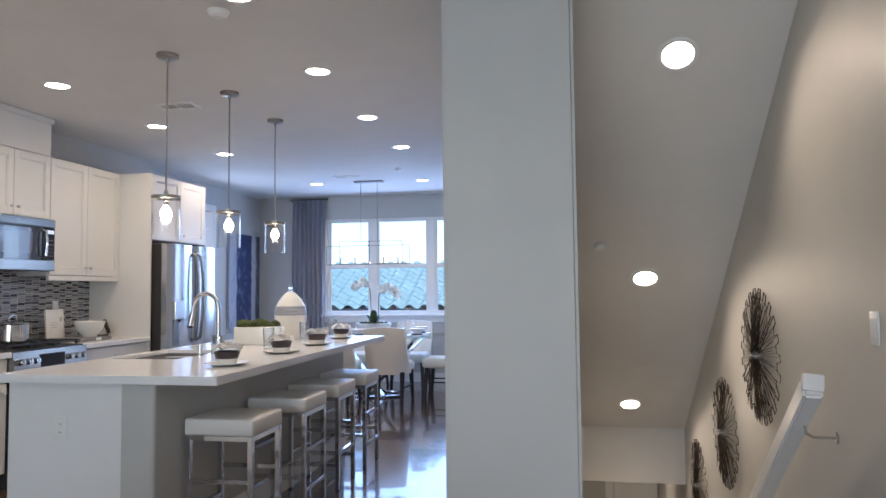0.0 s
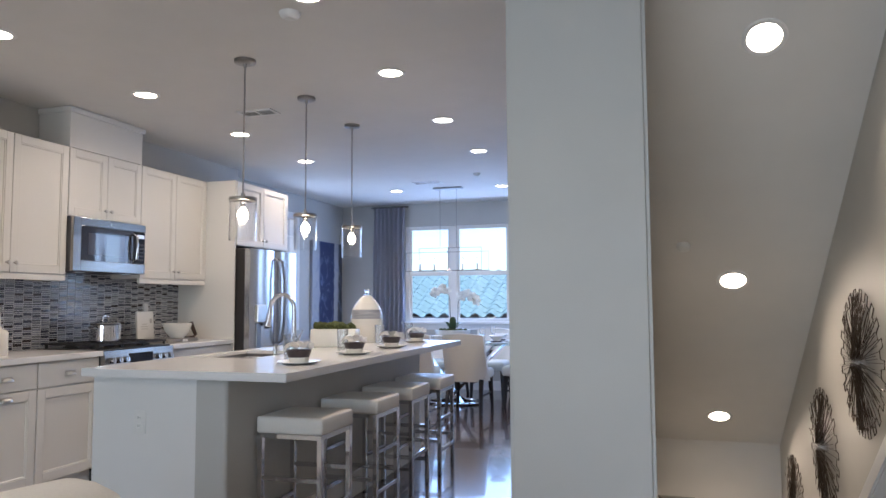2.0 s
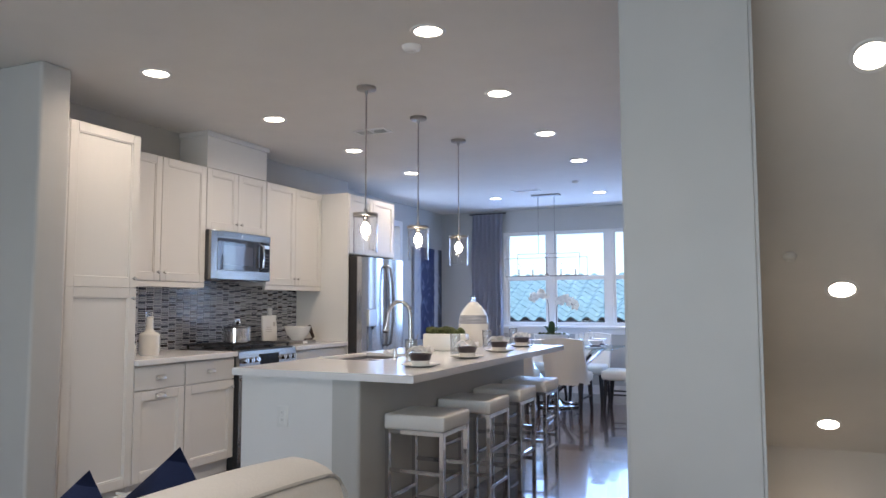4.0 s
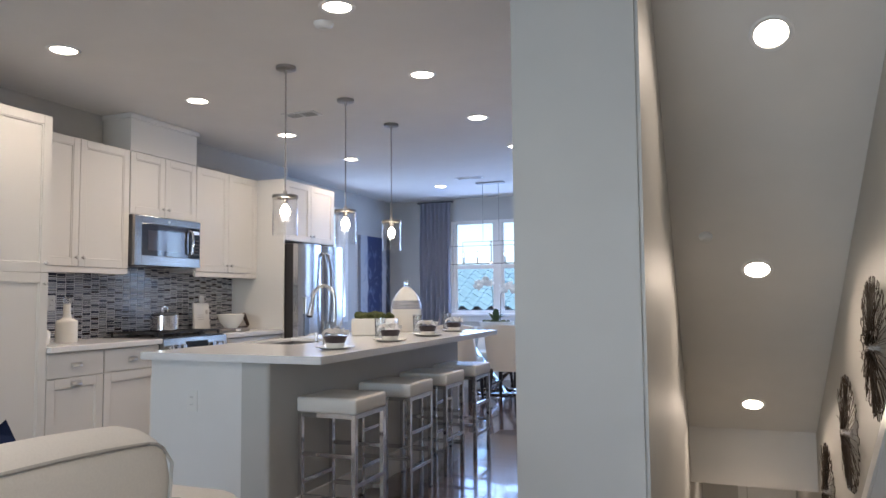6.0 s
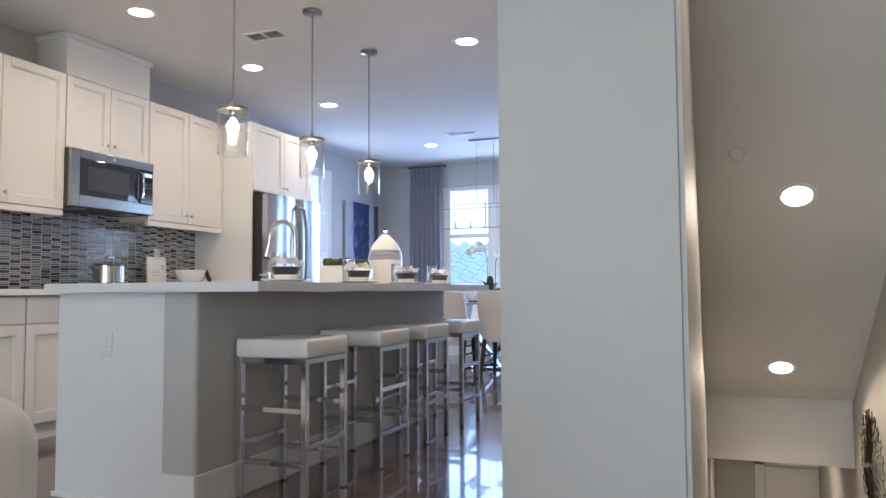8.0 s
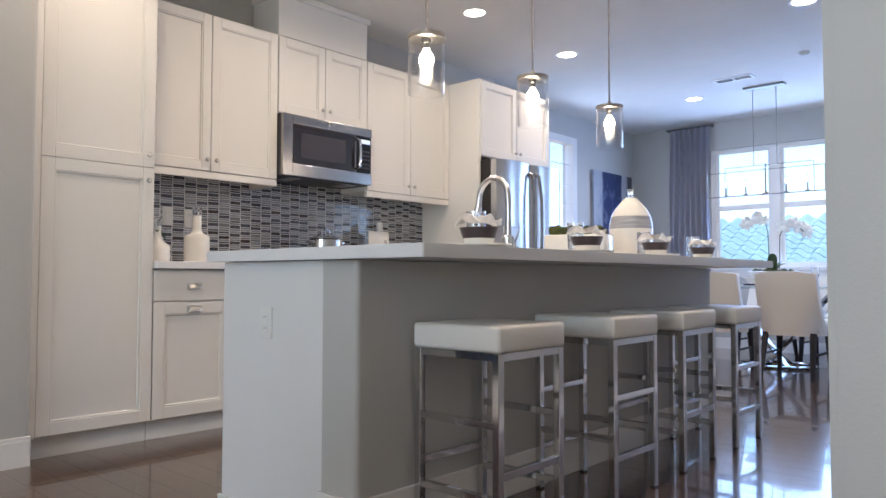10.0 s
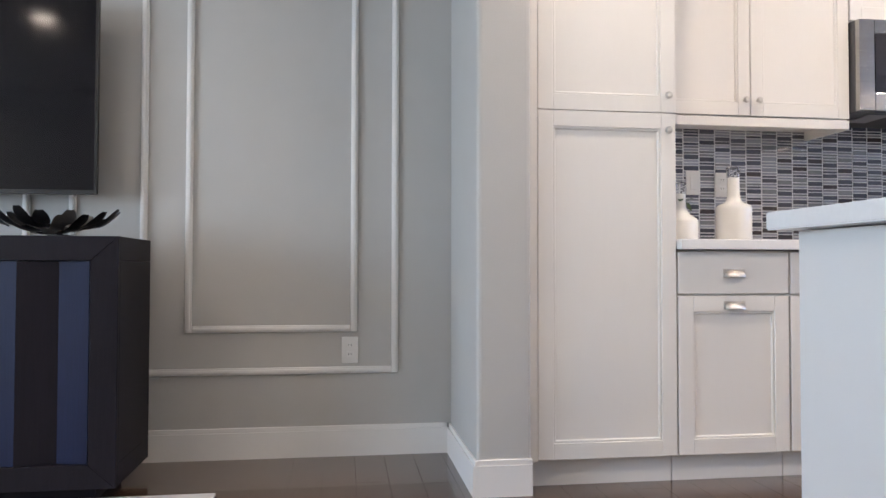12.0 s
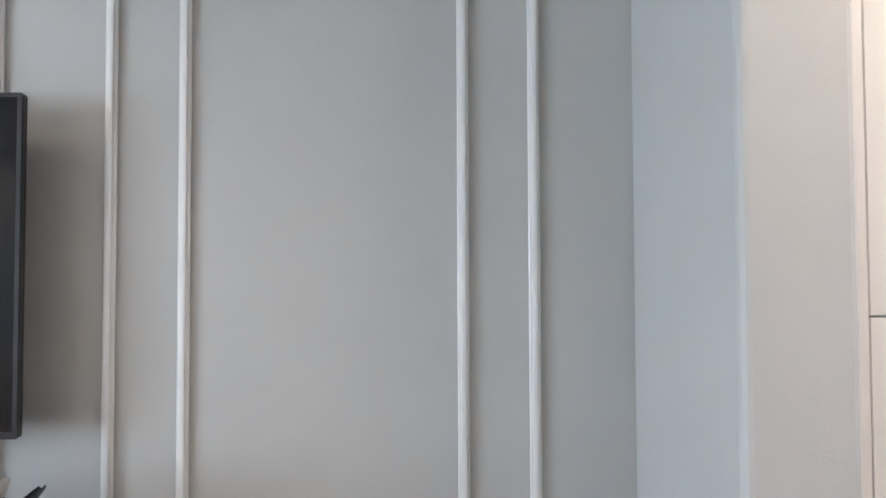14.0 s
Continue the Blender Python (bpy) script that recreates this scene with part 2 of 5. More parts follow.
def painting_material():
    """Upright bands of pale marbling and navy, blurred into each other by noise."""
    m = bpy.data.materials.new("navy_abstract_canvas")
    m.use_nodes = True
    nt = m.node_tree
    b = nt.nodes["Principled BSDF"]
    b.inputs["Roughness"].default_value = 0.35
    co, sep, n1, n2, rng_, mul, ramp, veil, mix = (nt.nodes.new(k) for k in ("ShaderNodeTexCoord", "ShaderNodeSeparateXYZ", "ShaderNodeTexNoise", "ShaderNodeTexNoise", "ShaderNodeMapRange", "ShaderNodeMath", "ShaderNodeValToRGB", "ShaderNodeValToRGB", "ShaderNodeMix"))
    n1.inputs["Scale"].default_value, n1.inputs["Detail"].default_value, n1.inputs["Distortion"].default_value = 3.0, 9, 1.0
    n2.inputs["Scale"].default_value, n2.inputs["Detail"].default_value, n2.inputs["Distortion"].default_value = 4.5, 10, 1.6
    for n in (n1, n2):
        nt.links.new(co.outputs["Object"], n.inputs["Vector"])
    nt.links.new(co.outputs["Object"], sep.inputs[0])
    rng_.inputs["From Min"].default_value, rng_.inputs["From Max"].default_value = 9.98, 10.94
    nt.links.new(sep.outputs["Y"], rng_.inputs["Value"])
    mul.operation = "MULTIPLY_ADD"
    mul.inputs[1].default_value = 0.14
    nt.links.new(n1.outputs["Fac"], mul.inputs[0])
    nt.links.new(rng_.outputs["Result"], mul.inputs[2])
    nt.links.new(mul.outputs[0], ramp.inputs["Fac"])
    e = ramp.color_ramp.elements
    e[0].position, e[0].color = 0.20, (0.36, 0.39, 0.44, 1)
    e[1].position, e[1].color = 0.90, (0.03, 0.035, 0.055, 1)
    for at, col in ((0.25, (0.014, 0.03, 0.10, 1)), (0.70, (0.010, 0.024, 0.09, 1)), (0.73, (0.42, 0.44, 0.48, 1)), (0.84, (0.36, 0.37, 0.42, 1))):
        e.new(at).color = col
    v = veil.color_ramp.elements
    v[0].position, v[0].color = 0.56, (0, 0, 0, 1)
    v[1].position, v[1].color = 0.72, (0.8, 0.8, 0.8, 1)
    nt.links.new(n2.outputs["Fac"], veil.inputs["Fac"])
    mix.data_type = "RGBA"
    nt.links.new(veil.outputs["Color"], mix.inputs["Factor"])
    for socket in mix.inputs:
        if socket.name == "A" and socket.type == "RGBA":
            nt.links.new(ramp.outputs["Color"], socket)
        if socket.name == "B" and socket.type == "RGBA":
            socket.default_value = (0.2, 0.25, 0.36, 1)
    for socket in mix.outputs:
        if socket.type == "RGBA":
            nt.links.new(socket, b.inputs["Base Color"])
    return m


CANVAS = painting_material()


# ---- mesh helpers ----
def box(bm, x0, x1, y0, y1, z0, z1, bevel=0.0, seg=2):
    m = Matrix.Translation(((x0 + x1) / 2, (y0 + y1) / 2, (z0 + z1) / 2)) @ Matrix.Diagonal((abs(x1 - x0), abs(y1 - y0), abs(z1 - z0), 1))
    made = bmesh.ops.create_cube(bm, size=1, matrix=m)["verts"]
    if bevel:
        edges = list({e for v in made for e in v.link_edges})
        bmesh.ops.bevel(bm, geom=edges, offset=bevel, segments=seg, affect="EDGES", profile=0.5)
    return bm


def boxed(*args, **kw):
    return box(bmesh.new(), *args, **kw)


def rod(bm, a, b, r, r2=None, n=12):
    a, b = Vector(a), Vector(b)
    m = Matrix.Translation((a + b) / 2) @ (b - a).to_track_quat("Z", "Y").to_matrix().to_4x4()
    bmesh.ops.create_cone(bm, cap_ends=True, segments=n, radius1=r, radius2=r if r2 is None else r2, depth=(b - a).length, matrix=m)
    return bm


def bar(bm, a, b, w, h=None):
    """A square bar from a to b."""
    a, b = Vector(a), Vector(b)
    m = Matrix.Translation((a + b) / 2) @ (b - a).to_track_quat("Z", "Y").to_matrix().to_4x4() @ Matrix.Diagonal((w, h or w, (b - a).length, 1))
    bmesh.ops.create_cube(bm, size=1, matrix=m)
    return bm


def lathe(bm, profile, x=0.0, y=0.0, n=32):
    """Turn (radius, z) pairs about the upright axis through x, y."""
    rings = []
    for r, z in profile:
        rings.append([bm.verts.new((x + r * math.cos(2 * math.pi * k / n), y + r * math.sin(2 * math.pi * k / n), z)) for k in range(n)] if r > 1e-5 else [bm.verts.new((x, y, z))])
    for a, b in zip(rings, rings[1:]):
        for k in range(n):
            j = (k + 1) % n
            if len(a) > 1 and len(b) > 1:
                bm.faces.new((a[k], a[j], b[j], b[k]))
            elif len(a) > 1:
                bm.faces.new((a[k], a[j], b[0]))
            elif len(b) > 1:
                bm.faces.new((a[0], b[j], b[k]))
    return bm


def tube(bm, pts, r, n=8):
    """A round tube along a polyline."""
    pts = [Vector(p) for p in pts]
    rings = []
    for i, p in enumerate(pts):
        d = (pts[min(i + 1, len(pts) - 1)] - pts[max(i - 1, 0)]).normalized()
        q = d.to_track_quat("Z", "Y")
        rad = r(i / (len(pts) - 1)) if callable(r) else r
        rings.append([bm.verts.new(p + q @ Vector((rad * math.cos(2 * math.pi * k / n), rad * math.sin(2 * math.pi * k / n), 0))) for k in range(n)])
    for a, b in zip(rings, rings[1:]):
        off = min(range(n), key=lambda s: (a[0].co - b[s].co).length)
        for k in range(n):
            bm.faces.new((a[k], a[(k + 1) % n], b[(k + 1 + off) % n], b[(k + off) % n]))
    bm.faces.new(rings[0][::-1])
    bm.faces.new(rings[-1])
    return bm


def prism(bm, outline, axis, lo, hi):
    """Extrude a closed outline of (u, v) pairs along an axis; u, v are the other two axes in x, y, z order."""
    def at(u, v, w):
        return {"x": (w, u, v), "y": (u, w, v), "z": (u, v, w)}[axis]
    a = [bm.verts.new(at(u, v, lo)) for u, v in outline]
    b = [bm.verts.new(at(u, v, hi)) for u, v in outline]
    n = len(a)
    bm.faces.new(a[::-1])
    bm.faces.new(b)
    for k in range(n):
        bm.faces.new((a[k], a[(k + 1) % n], b[(k + 1) % n], b[k]))
    return bm


def mesh(name, bm, material, smooth=False):
    bmesh.ops.recalc_face_normals(bm, faces=bm.faces)
    data = bpy.data.meshes.new(name)
    bm.to_mesh(data)
    bm.free()
    data.materials.append(material)
    if smooth:
        data.shade_smooth()
        data.set_sharp_from_angle(angle=radians(40))
    return data


def part(name, bm, material, parent, label="", smooth=False):
    ob = new(name, mesh(name, bm, material, smooth))
    ob.parent = parent
    return tagged(ob, label) if label else ob


def thing(name, label, category, group="", at=(0, 0, 0), turn=0):
    ob = new(name)
    ob.matrix_basis = pose(*at, 0, 0, turn)
    return tagged(ob, label, category, group)


def solid(name, bm, material, label, category, group="", smooth=False, at=(0, 0, 0), turn=0):
    ob = new(name, mesh(name, bm, material, smooth))
    ob.matrix_basis = pose(*at, 0, 0, turn)
    return tagged(ob, label, category, group)


def structure(name, bm, material, label, smooth=False):
    return tagged(new(name, mesh(name, bm, material, smooth)), label, name.split("_")[0], kind="structure")


# ---- the large structure ----
H = 2.74
XB, XD = -4.56, -4.85            # kitchen's and dining end's long wall
YN, YS = 11.0, -3.5              # far wall with the windows, wall behind the start
XW0, XW1 = -0.57, -0.100         # the thick wall between kitchen and stairs
XR = 0.80                        # stair's outer wall

def wall_x(y):
    """The stair's outer wall runs a little askew."""
    return 0.875 - 0.0235 * (y - 3.5)


structure("wall_panelled", boxed(XB - 0.3, XB, YS, 7.68, 0, H), WALL, "greige painted wall with white picture-frame mouldings")
structure("wall_west_dining", box(box(box(boxed(XD - 0.15, XD, 7.68, 8.62, 0, H), XD - 0.15, XD, 9.54, YN, 0, H), XD - 0.15, XD, 8.62, 9.54, 0, 0.95), XD - 0.15, XD, 8.62, 9.54, 2.42, H), WALL, "greige painted dining wall with a window opening")
structure("wall_wing", boxed(XB, -3.92, 3.275, 3.478, 0, H, bevel=0.018, seg=3), WALL, "greige wing wall with rounded corners beside the pantry")
WX0, WX1, WZ0, WZ1 = -3.82, -1.30, 0.98, 2.40
structure("wall_north", box(box(box(boxed(XD - 0.15, WX0, YN, YN + 0.15, 0, H), WX1, XW0, YN, YN + 0.15, 0, H), WX0, WX1, YN, YN + 0.15, 0, WZ0), WX0, WX1, YN, YN + 0.15, WZ1, H), WALL, "greige far wall with a wide window opening")
EY0, EY1, EZ0, EZ1 = 9.12, 10.0, 0.98, 2.36   # dining window in the same wall
side_wall = prism(bmesh.new(), [(XW0, 3.212), (XW1, 3.212), (XW1 - 0.10, 7.4), (XW1 - 0.10, EY0), (XW0, EY0)], "z", -3.2, H)
bmesh.ops.bevel(side_wall, geom=[e for e in side_wall.edges if abs(e.verts[0].co.z - e.verts[1].co.z) > 1 and e.verts[0].co.y < 3.3], offset=0.014, segments=5, affect="EDGES")
box(side_wall, XW0, XW1 - 0.10, EY1, YN + 0.15, -3.2, H)
box(side_wall, XW0, XW1 - 0.10, EY0, EY1, -3.2, EZ0)
box(side_wall, XW0, XW1 - 0.10, EY0, EY1, EZ1, H)
structure("wall_stair_side", side_wall, WALL, "thick greige wall between kitchen and stairs, rounded corners", True)
outer_wall = prism(bmesh.new(), [(wall_x(3.5), YS), (wall_x(3.5), 3.5), (wall_x(7.4), 7.4), (1.1, 7.4), (1.1, YS)], "z", -3.2, H)
box(outer_wall, wall_x(7.4), 1.1, 7.4, 10.0, -3.2, -0.2)
structure("wall_east", outer_wall, STAIR_WALL, "warm greige stairwell wall with a soft sheen")
SX0, SX1, SZ0, SZ1 = -2.7, 0.3, 0.35, 2.45
structure("wall_south", box(box(box(boxed(XB - 0.3, SX0, YS - 0.15, YS, 0, H), SX1, 0.875, YS - 0.15, YS, 0, H), SX0, SX1, YS - 0.15, YS, 0, SZ0), SX0, SX1, YS - 0.15, YS, SZ1, H), WALL, "greige living room wall with a wide window opening")
structure("ceiling", box(boxed(XD - 0.15, XW1 - 0.01, YS, YN + 0.15, H, H + 0.15), XW1 - 0.01, 1.1, YS, 3.76, H, H + 0.15), CEILING, "light grey painted ceiling")
# sloped ceiling over the stairs, its header and the lower hall
SL = 0.75


def slope_z(y):
    return 1.39 - SL * (y - 5.56)


structure("ceiling_sloped", prism(bmesh.new(), [(3.76, slope_z(3.76)), (7.27, slope_z(7.27)), (7.27, slope_z(7.27) + 0.2), (3.76, slope_z(3.76) + 0.2)], "x", XW1 - 0.09, 1.0), CEILING, "sloped painted ceiling above the staircase")
structure("wall_header", boxed(XW1 - 0.098, wall_x(7.4), 7.27, 7.42, -0.365, slope_z(7.27) + 0.1), CEILING, "cream painted header at the foot of the sloped ceiling")
structure("ceiling_lower", boxed(XW1 - 0.098, XR - 0.017, 7.42, 10.0, -0.365, -0.25), CEILING, "painted ceiling of the lower hall")
structure("wall_lower", boxed(XW1 - 0.098, XR - 0.017, 9.6, 9.75, -3.2, -0.365), STAIR_WALL, "beige wall of the lower hall")
structure("floor_lower", boxed(XW1 - 0.098, XR - 0.017, 7.5, 9.75, -3.1, -2.95), CARPET, "beige carpet of the lower hall")
door = structure("door_lower", boxed(0.28, 0.77, 9.56, 9.598, -2.95, -0.9), TRIM, "white panelled door in the lower hall")
part("door_casing", box(boxed(0.18, 0.27, 9.55, 9.597, -2.95, -0.8), 0.18, 0.782, 9.55, 9.597, -0.89, -0.8), TRIM, door)
for k in range(16):
    structure("stair_step", boxed(XW1 - 0.024 * (0.75 + 0.235 * k) + 0.025, wall_x(3.95 + 0.235 * (k + 1)) - 0.01, 3.95 + 0.235 * k, 3.95 + 0.235 * (k + 1) + 0.02, -0.184 * (k + 1) - 0.2, -0.184 * (k + 1), bevel=0.008), CARPET, "carpeted stair tread")
structure("stair_landing_edge", boxed(XW1 + 0.002, XR - 0.002, 3.80, 3.965, -0.3, 0.0, bevel=0.006), ESPRESSO, "dark wooden nosing at the top of the stairs")


def baseboard(name, x0, x1, y0, y1, out):
    """A white skirting with a stepped top; out is the way it faces."""
    bm = boxed(x0, x1, y0, y1, 0, 0.112)
    d = 0.006
    box(bm, x0 + (d if out == "-x" else 0), x1 - (d if out == "+x" else 0), y0 + (d if out == "-y" else 0), y1 - (d if out == "+y" else 0), 0.112, 0.132, bevel=0.002, seg=1)
    return structure(name, bm, TRIM, "white painted baseboard with a stepped top")


baseboard("baseboard", XB, XB + 0.016, YS, 3.259, "+x")
baseboard("baseboard", XB + 0.016, -3.905, 3.259, 3.275, "-y")
baseboard("baseboard", -3.92, -3.904, 3.275, 3.478, "+x")
baseboard("baseboard", XD, XW0, YN - 0.016, YN, "-y")
baseboard("baseboard", XD, XD + 0.016, 7.68, YN - 0.016, "+x")
baseboard("baseboard", XW0, XW1, 3.196, 3.212, "-y")
baseboard("baseboard", XW0 - 0.016, XW0, 3.196, YN - 0.016, "-x")


def moulding(name, y0, y1, z0, z1, w=0.03):
    """A picture-frame moulding on the panelled wall: four mitred sticks with a rounded face."""
    top = structure(name, bmesh.new(), TRIM, "white picture-frame moulding on the panelled wall")
    x = XB
    for a0, a1, b0, b1 in ((y0, y0 + w, z0, z1), (y1 - w, y1, z0, z1), (y0 + w, y1 - w, z0, z0 + w), (y0 + w, y1 - w, z1 - w, z1)):
        bm = boxed(x + 0.0005, x + 0.012, a0, a1, b0, b1, bevel=0.003, seg=1)
        box(bm, x + 0.012, x + 0.019, a0 + 0.007, a1 - 0.007, b0 + 0.007, b1 - 0.007, bevel=0.003, seg=2)
        part("stick", bm, TRIM, top, smooth=True)
    return top


for y0, y1 in ((1.945, 3.04), (0.42, 1.69), (-0.95, 0.165)):
    moulding("trim_outer", y0, y1, 0.358, 2.56)
    moulding("trim_inner", y0 + 0.185, y1 - 0.18, 0.54, 2.38)


# ---- windows ----
def sash_window(name, x0, x1, y, z0, z1, meet, label):
    """A single-hung window unit in the far wall: frame, sill, meeting rail, sashes and panes."""
    top = structure(name, box(box(box(boxed(x0, x0 + 0.05, y + 0.03, y + 0.12, z0, z1), x1 - 0.05, x1, y + 0.03, y + 0.12, z0, z1), x0 + 0.05, x1 - 0.05, y + 0.03, y + 0.12, z1 - 0.05, z1), x0 + 0.05, x1 - 0.05, y + 0.03, y + 0.12, z0, z0 + 0.05), TRIM, label)
    part("meeting_rail", boxed(x0 + 0.05, x1 - 0.05, y + 0.045, y + 0.1, meet - 0.03, meet + 0.03, bevel=0.004), TRIM, top)
    for a, b in ((z0 + 0.05, meet - 0.03), (meet + 0.03, z1 - 0.05)):
        bm = boxed(x0 + 0.05, x0 + 0.085, y + 0.055, y + 0.09, a, b)
        box(bm, x1 - 0.085, x1 - 0.05, y + 0.055, y + 0.09, a, b)
        part("sash", bm, TRIM, top)
        pane = part("pane", boxed(x0 + 0.085, x1 - 0.085, y + 0.068, y + 0.074, a, b), PANE, top)
        pane.visible_shadow = False
    return top


for k, (a, b) in enumerate(((-3.82, -3.07), (-3.07, -2.19), (-2.19, -1.30))):
    sash_window("window_%d" % (k + 1), a, b, YN, WZ0, WZ1, 1.69, "white vinyl sash window with clear panes")
sill = structure("window_sill", boxed(WX0 - 0.06, WX1 + 0.06, YN - 0.06, YN + 0.03, WZ0 - 0.04, WZ0, bevel=0.006), TRIM, "white painted window sill")
structure("window_apron", boxed(WX0 - 0.04, WX1 + 0.04, YN - 0.02, YN, WZ0 - 0.12, WZ0 - 0.04, bevel=0.004), TRIM, "white painted apron under the sill")

side = structure("window_4", box(box(box(boxed(XD - 0.1, XD + 0.015, 8.56, 8.64, 0.9, 2.48, bevel=0.004), XD - 0.1, XD + 0.015, 9.52, 9.60, 0.9, 2.48, bevel=0.004), XD - 0.1, XD + 0.015, 8.64, 9.52, 2.40, 2.48), XD - 0.1, XD + 0.015, 8.64, 9.52, 0.9, 0.97), TRIM, "white framed side window with slim muntin bars")
for k in range(5):
    z = 1.2 + k * 0.24
    bm = bmesh.new()
    bmesh.ops.create_cube(bm, size=1, matrix=pose(XD - 0.03, 9.08, z) @ Matrix.Diagonal((0.008, 0.86, 0.008, 1)))
    part("muntin", bm, TRIM, side)
part("mullion", boxed(XD - 0.035, XD - 0.025, 9.07, 9.09, 0.97, 2.40), TRIM, side)
p = part("pane", boxed(XD - 0.09, XD - 0.084, 8.64, 9.52, 0.97, 2.40), PANE, side)
p.visible_shadow = False
south = structure("window_5", box(box(box(box(boxed(SX0, SX0 + 0.07, YS - 0.1, YS - 0.02, SZ0, SZ1), SX1 - 0.07, SX1, YS - 0.1, YS - 0.02, SZ0, SZ1), SX0 + 0.07, SX1 - 0.07, YS - 0.1, YS - 0.02, SZ1 - 0.07, SZ1), SX0 + 0.07, SX1 - 0.07, YS - 0.1, YS - 0.02, SZ0, SZ0 + 0.07), -1.235, -1.165, YS - 0.1, YS - 0.02, SZ0 + 0.07, SZ1 - 0.07), TRIM, "white framed living room window")
p = part("pane", boxed(SX0 + 0.07, SX1 - 0.07, YS - 0.063, YS - 0.057, SZ0 + 0.07, SZ1 - 0.07), PANE, south)
p.visible_shadow = False

east = structure("window_6", box(box(box(boxed(XW0 + 0.12, XW0 + 0.2, EY0, EY0 + 0.05, EZ0, EZ1), XW0 + 0.12, XW0 + 0.2, EY1 - 0.05, EY1, EZ0, EZ1), XW0 + 0.12, XW0 + 0.2, EY0 + 0.05, EY1 - 0.05, EZ1 - 0.05, EZ1), XW0 + 0.12, XW0 + 0.2, EY0 + 0.05, EY1 - 0.05, EZ0, EZ0 + 0.05), TRIM, "white framed dining window in the thick wall")
part("mullion", boxed(XW0 + 0.125, XW0 + 0.195, 9.395, 9.445, EZ0 + 0.05, EZ1 - 0.05), TRIM, east)
p = part("pane", boxed(XW0 + 0.157, XW0 + 0.163, EY0 + 0.05, EY1 - 0.05, EZ0 + 0.05, EZ1 - 0.05), PANE, east)
p.visible_shadow = False


# ---- outside ----
structure("ground", boxed(-400, 400, -400, 400, -3.4, -3.3), GROUND, "pale concrete ground around the house")
house = thing("neighbour_house", "neighbouring stucco house with a pale clay tile roof", "house", at=(0, 0, 0))
part("wall", boxed(-9, 4, 14.15, 16.5, -3.3, 0.85), STUCCO, house)
part("fascia", boxed(-9.3, 4.3, 13.72, 13.8, 0.80, 1.0, bevel=0.01), DARK_STEEL, house, "dark painted eaves board")
roof_tilt = 24
part("roof_deck", prism(bmesh.new(), [(13.78, 0.96), (15.6, 1.77), (17.4, 0.96), (17.4, 0.86), (13.78, 0.86)], "x", -9.3, 4.3), STUCCO, house)


def barrel_tile():
    """One S-shaped roof tile, 0.44 long and 0.30 wide."""
    bm = bmesh.new()
    rows = []
    for z, y in ((0.0, 0.0), (0.0, 0.44), (-0.018, 0.44), (-0.018, 0.0)):
        rows.append([bm.verts.new((0.30 * (i / 10 - 0.5), y, z + 0.044 * math.sin(2 * math.pi * i / 10) + 0.045)) for i in range(11)])
    for a, b in zip(rows, rows[1:] + rows[:1]):
        for i in range(10):
            bm.faces.new((a[i], a[i + 1], b[i + 1], b[i]))
    for i in (0, 10):
        bm.faces.new([r[i] for r in rows])
    return mesh("tile", bm, ROOF_TILE, True)


tile_mesh = barrel_tile()
for r in range(10):
    for c in range(26):
        t = new("tile", tile_mesh)
        t.parent = house
        d = 0.2 * r
        t.matrix_basis = pose(-6.6 + 0.293 * c + 0.004 * math.sin(7 * c + 3 * r), 13.7 + d * math.cos(radians(roof_tilt)), 0.985 + d * math.sin(radians(roof_tilt)), roof_tilt - 3)


# ---- kitchen cabinets ----
def cabinet_door(parent, x, y0, y1, z0, z1, rail=0.06, t=0.02):
    """A framed door whose face lies at x and faces +x: beaded panel, with stiles and rails of its own."""
    i0, i1, k0, k1 = y0 + rail, y1 - rail, z0 + rail, z1 - rail
    bm = bmesh.new()
    rings = [[bm.verts.new((x - dx, y, z)) for y, z in ((i0 + q, k0 + q), (i1 - q, k0 + q), (i1 - q, k1 - q), (i0 + q, k1 - q))] for q, dx in ((0, t), (0, 0.006), (0.003, 0.0042), (0.007, 0.0042), (0.0095, 0.006), (0.011, 0.011))]
    for a, b_ in zip(rings, rings[1:]):
        for k in range(4):
            bm.faces.new((a[k], a[(k + 1) % 4], b_[(k + 1) % 4], b_[k]))
    bm.faces.new(rings[-1])
    bm.faces.new(rings[0][::-1])
    door_ = part("door", bm, CABINET, parent)
    for a, b_ in ((y0, i0), (i1, y1)):
        part("stile", boxed(x - t, x, a, b_, z0, z1, bevel=0.0018, seg=1), CABINET, door_)
    for a, b_ in ((z0, k0), (k1, z1)):
        part("rail", boxed(x - t, x, i0, i1, a, b_, bevel=0.0012, seg=1), CABINET, door_)
    return door_


def knob(parent, x, y, z):
    bm = bmesh.new()
    rod(bm, (x, y, z), (x + 0.016, y, z), 0.005)
    prof = [(0, 0.034), (0.009, 0.033), (0.0135, 0.028), (0.0145, 0.022), (0.011, 0.016), (0.005, 0.014)]
    n = 16
    rings = [[bm.verts.new((x + h, y + r * math.cos(2 * math.pi * k / n), z + r * math.sin(2 * math.pi * k / n))) for k in range(n)] if r else [bm.verts.new((x + h, y, z))] for r, h in prof]
    for a, b in zip(rings, rings[1:]):
        for k in range(n):
            j = (k + 1) % n
            bm.faces.new((a[0], b[k], b[j]) if len(a) == 1 else (a[k], b[k], b[j], a[j]))
    return part("knob", bm, NICKEL, parent, "satin nickel knob", True)


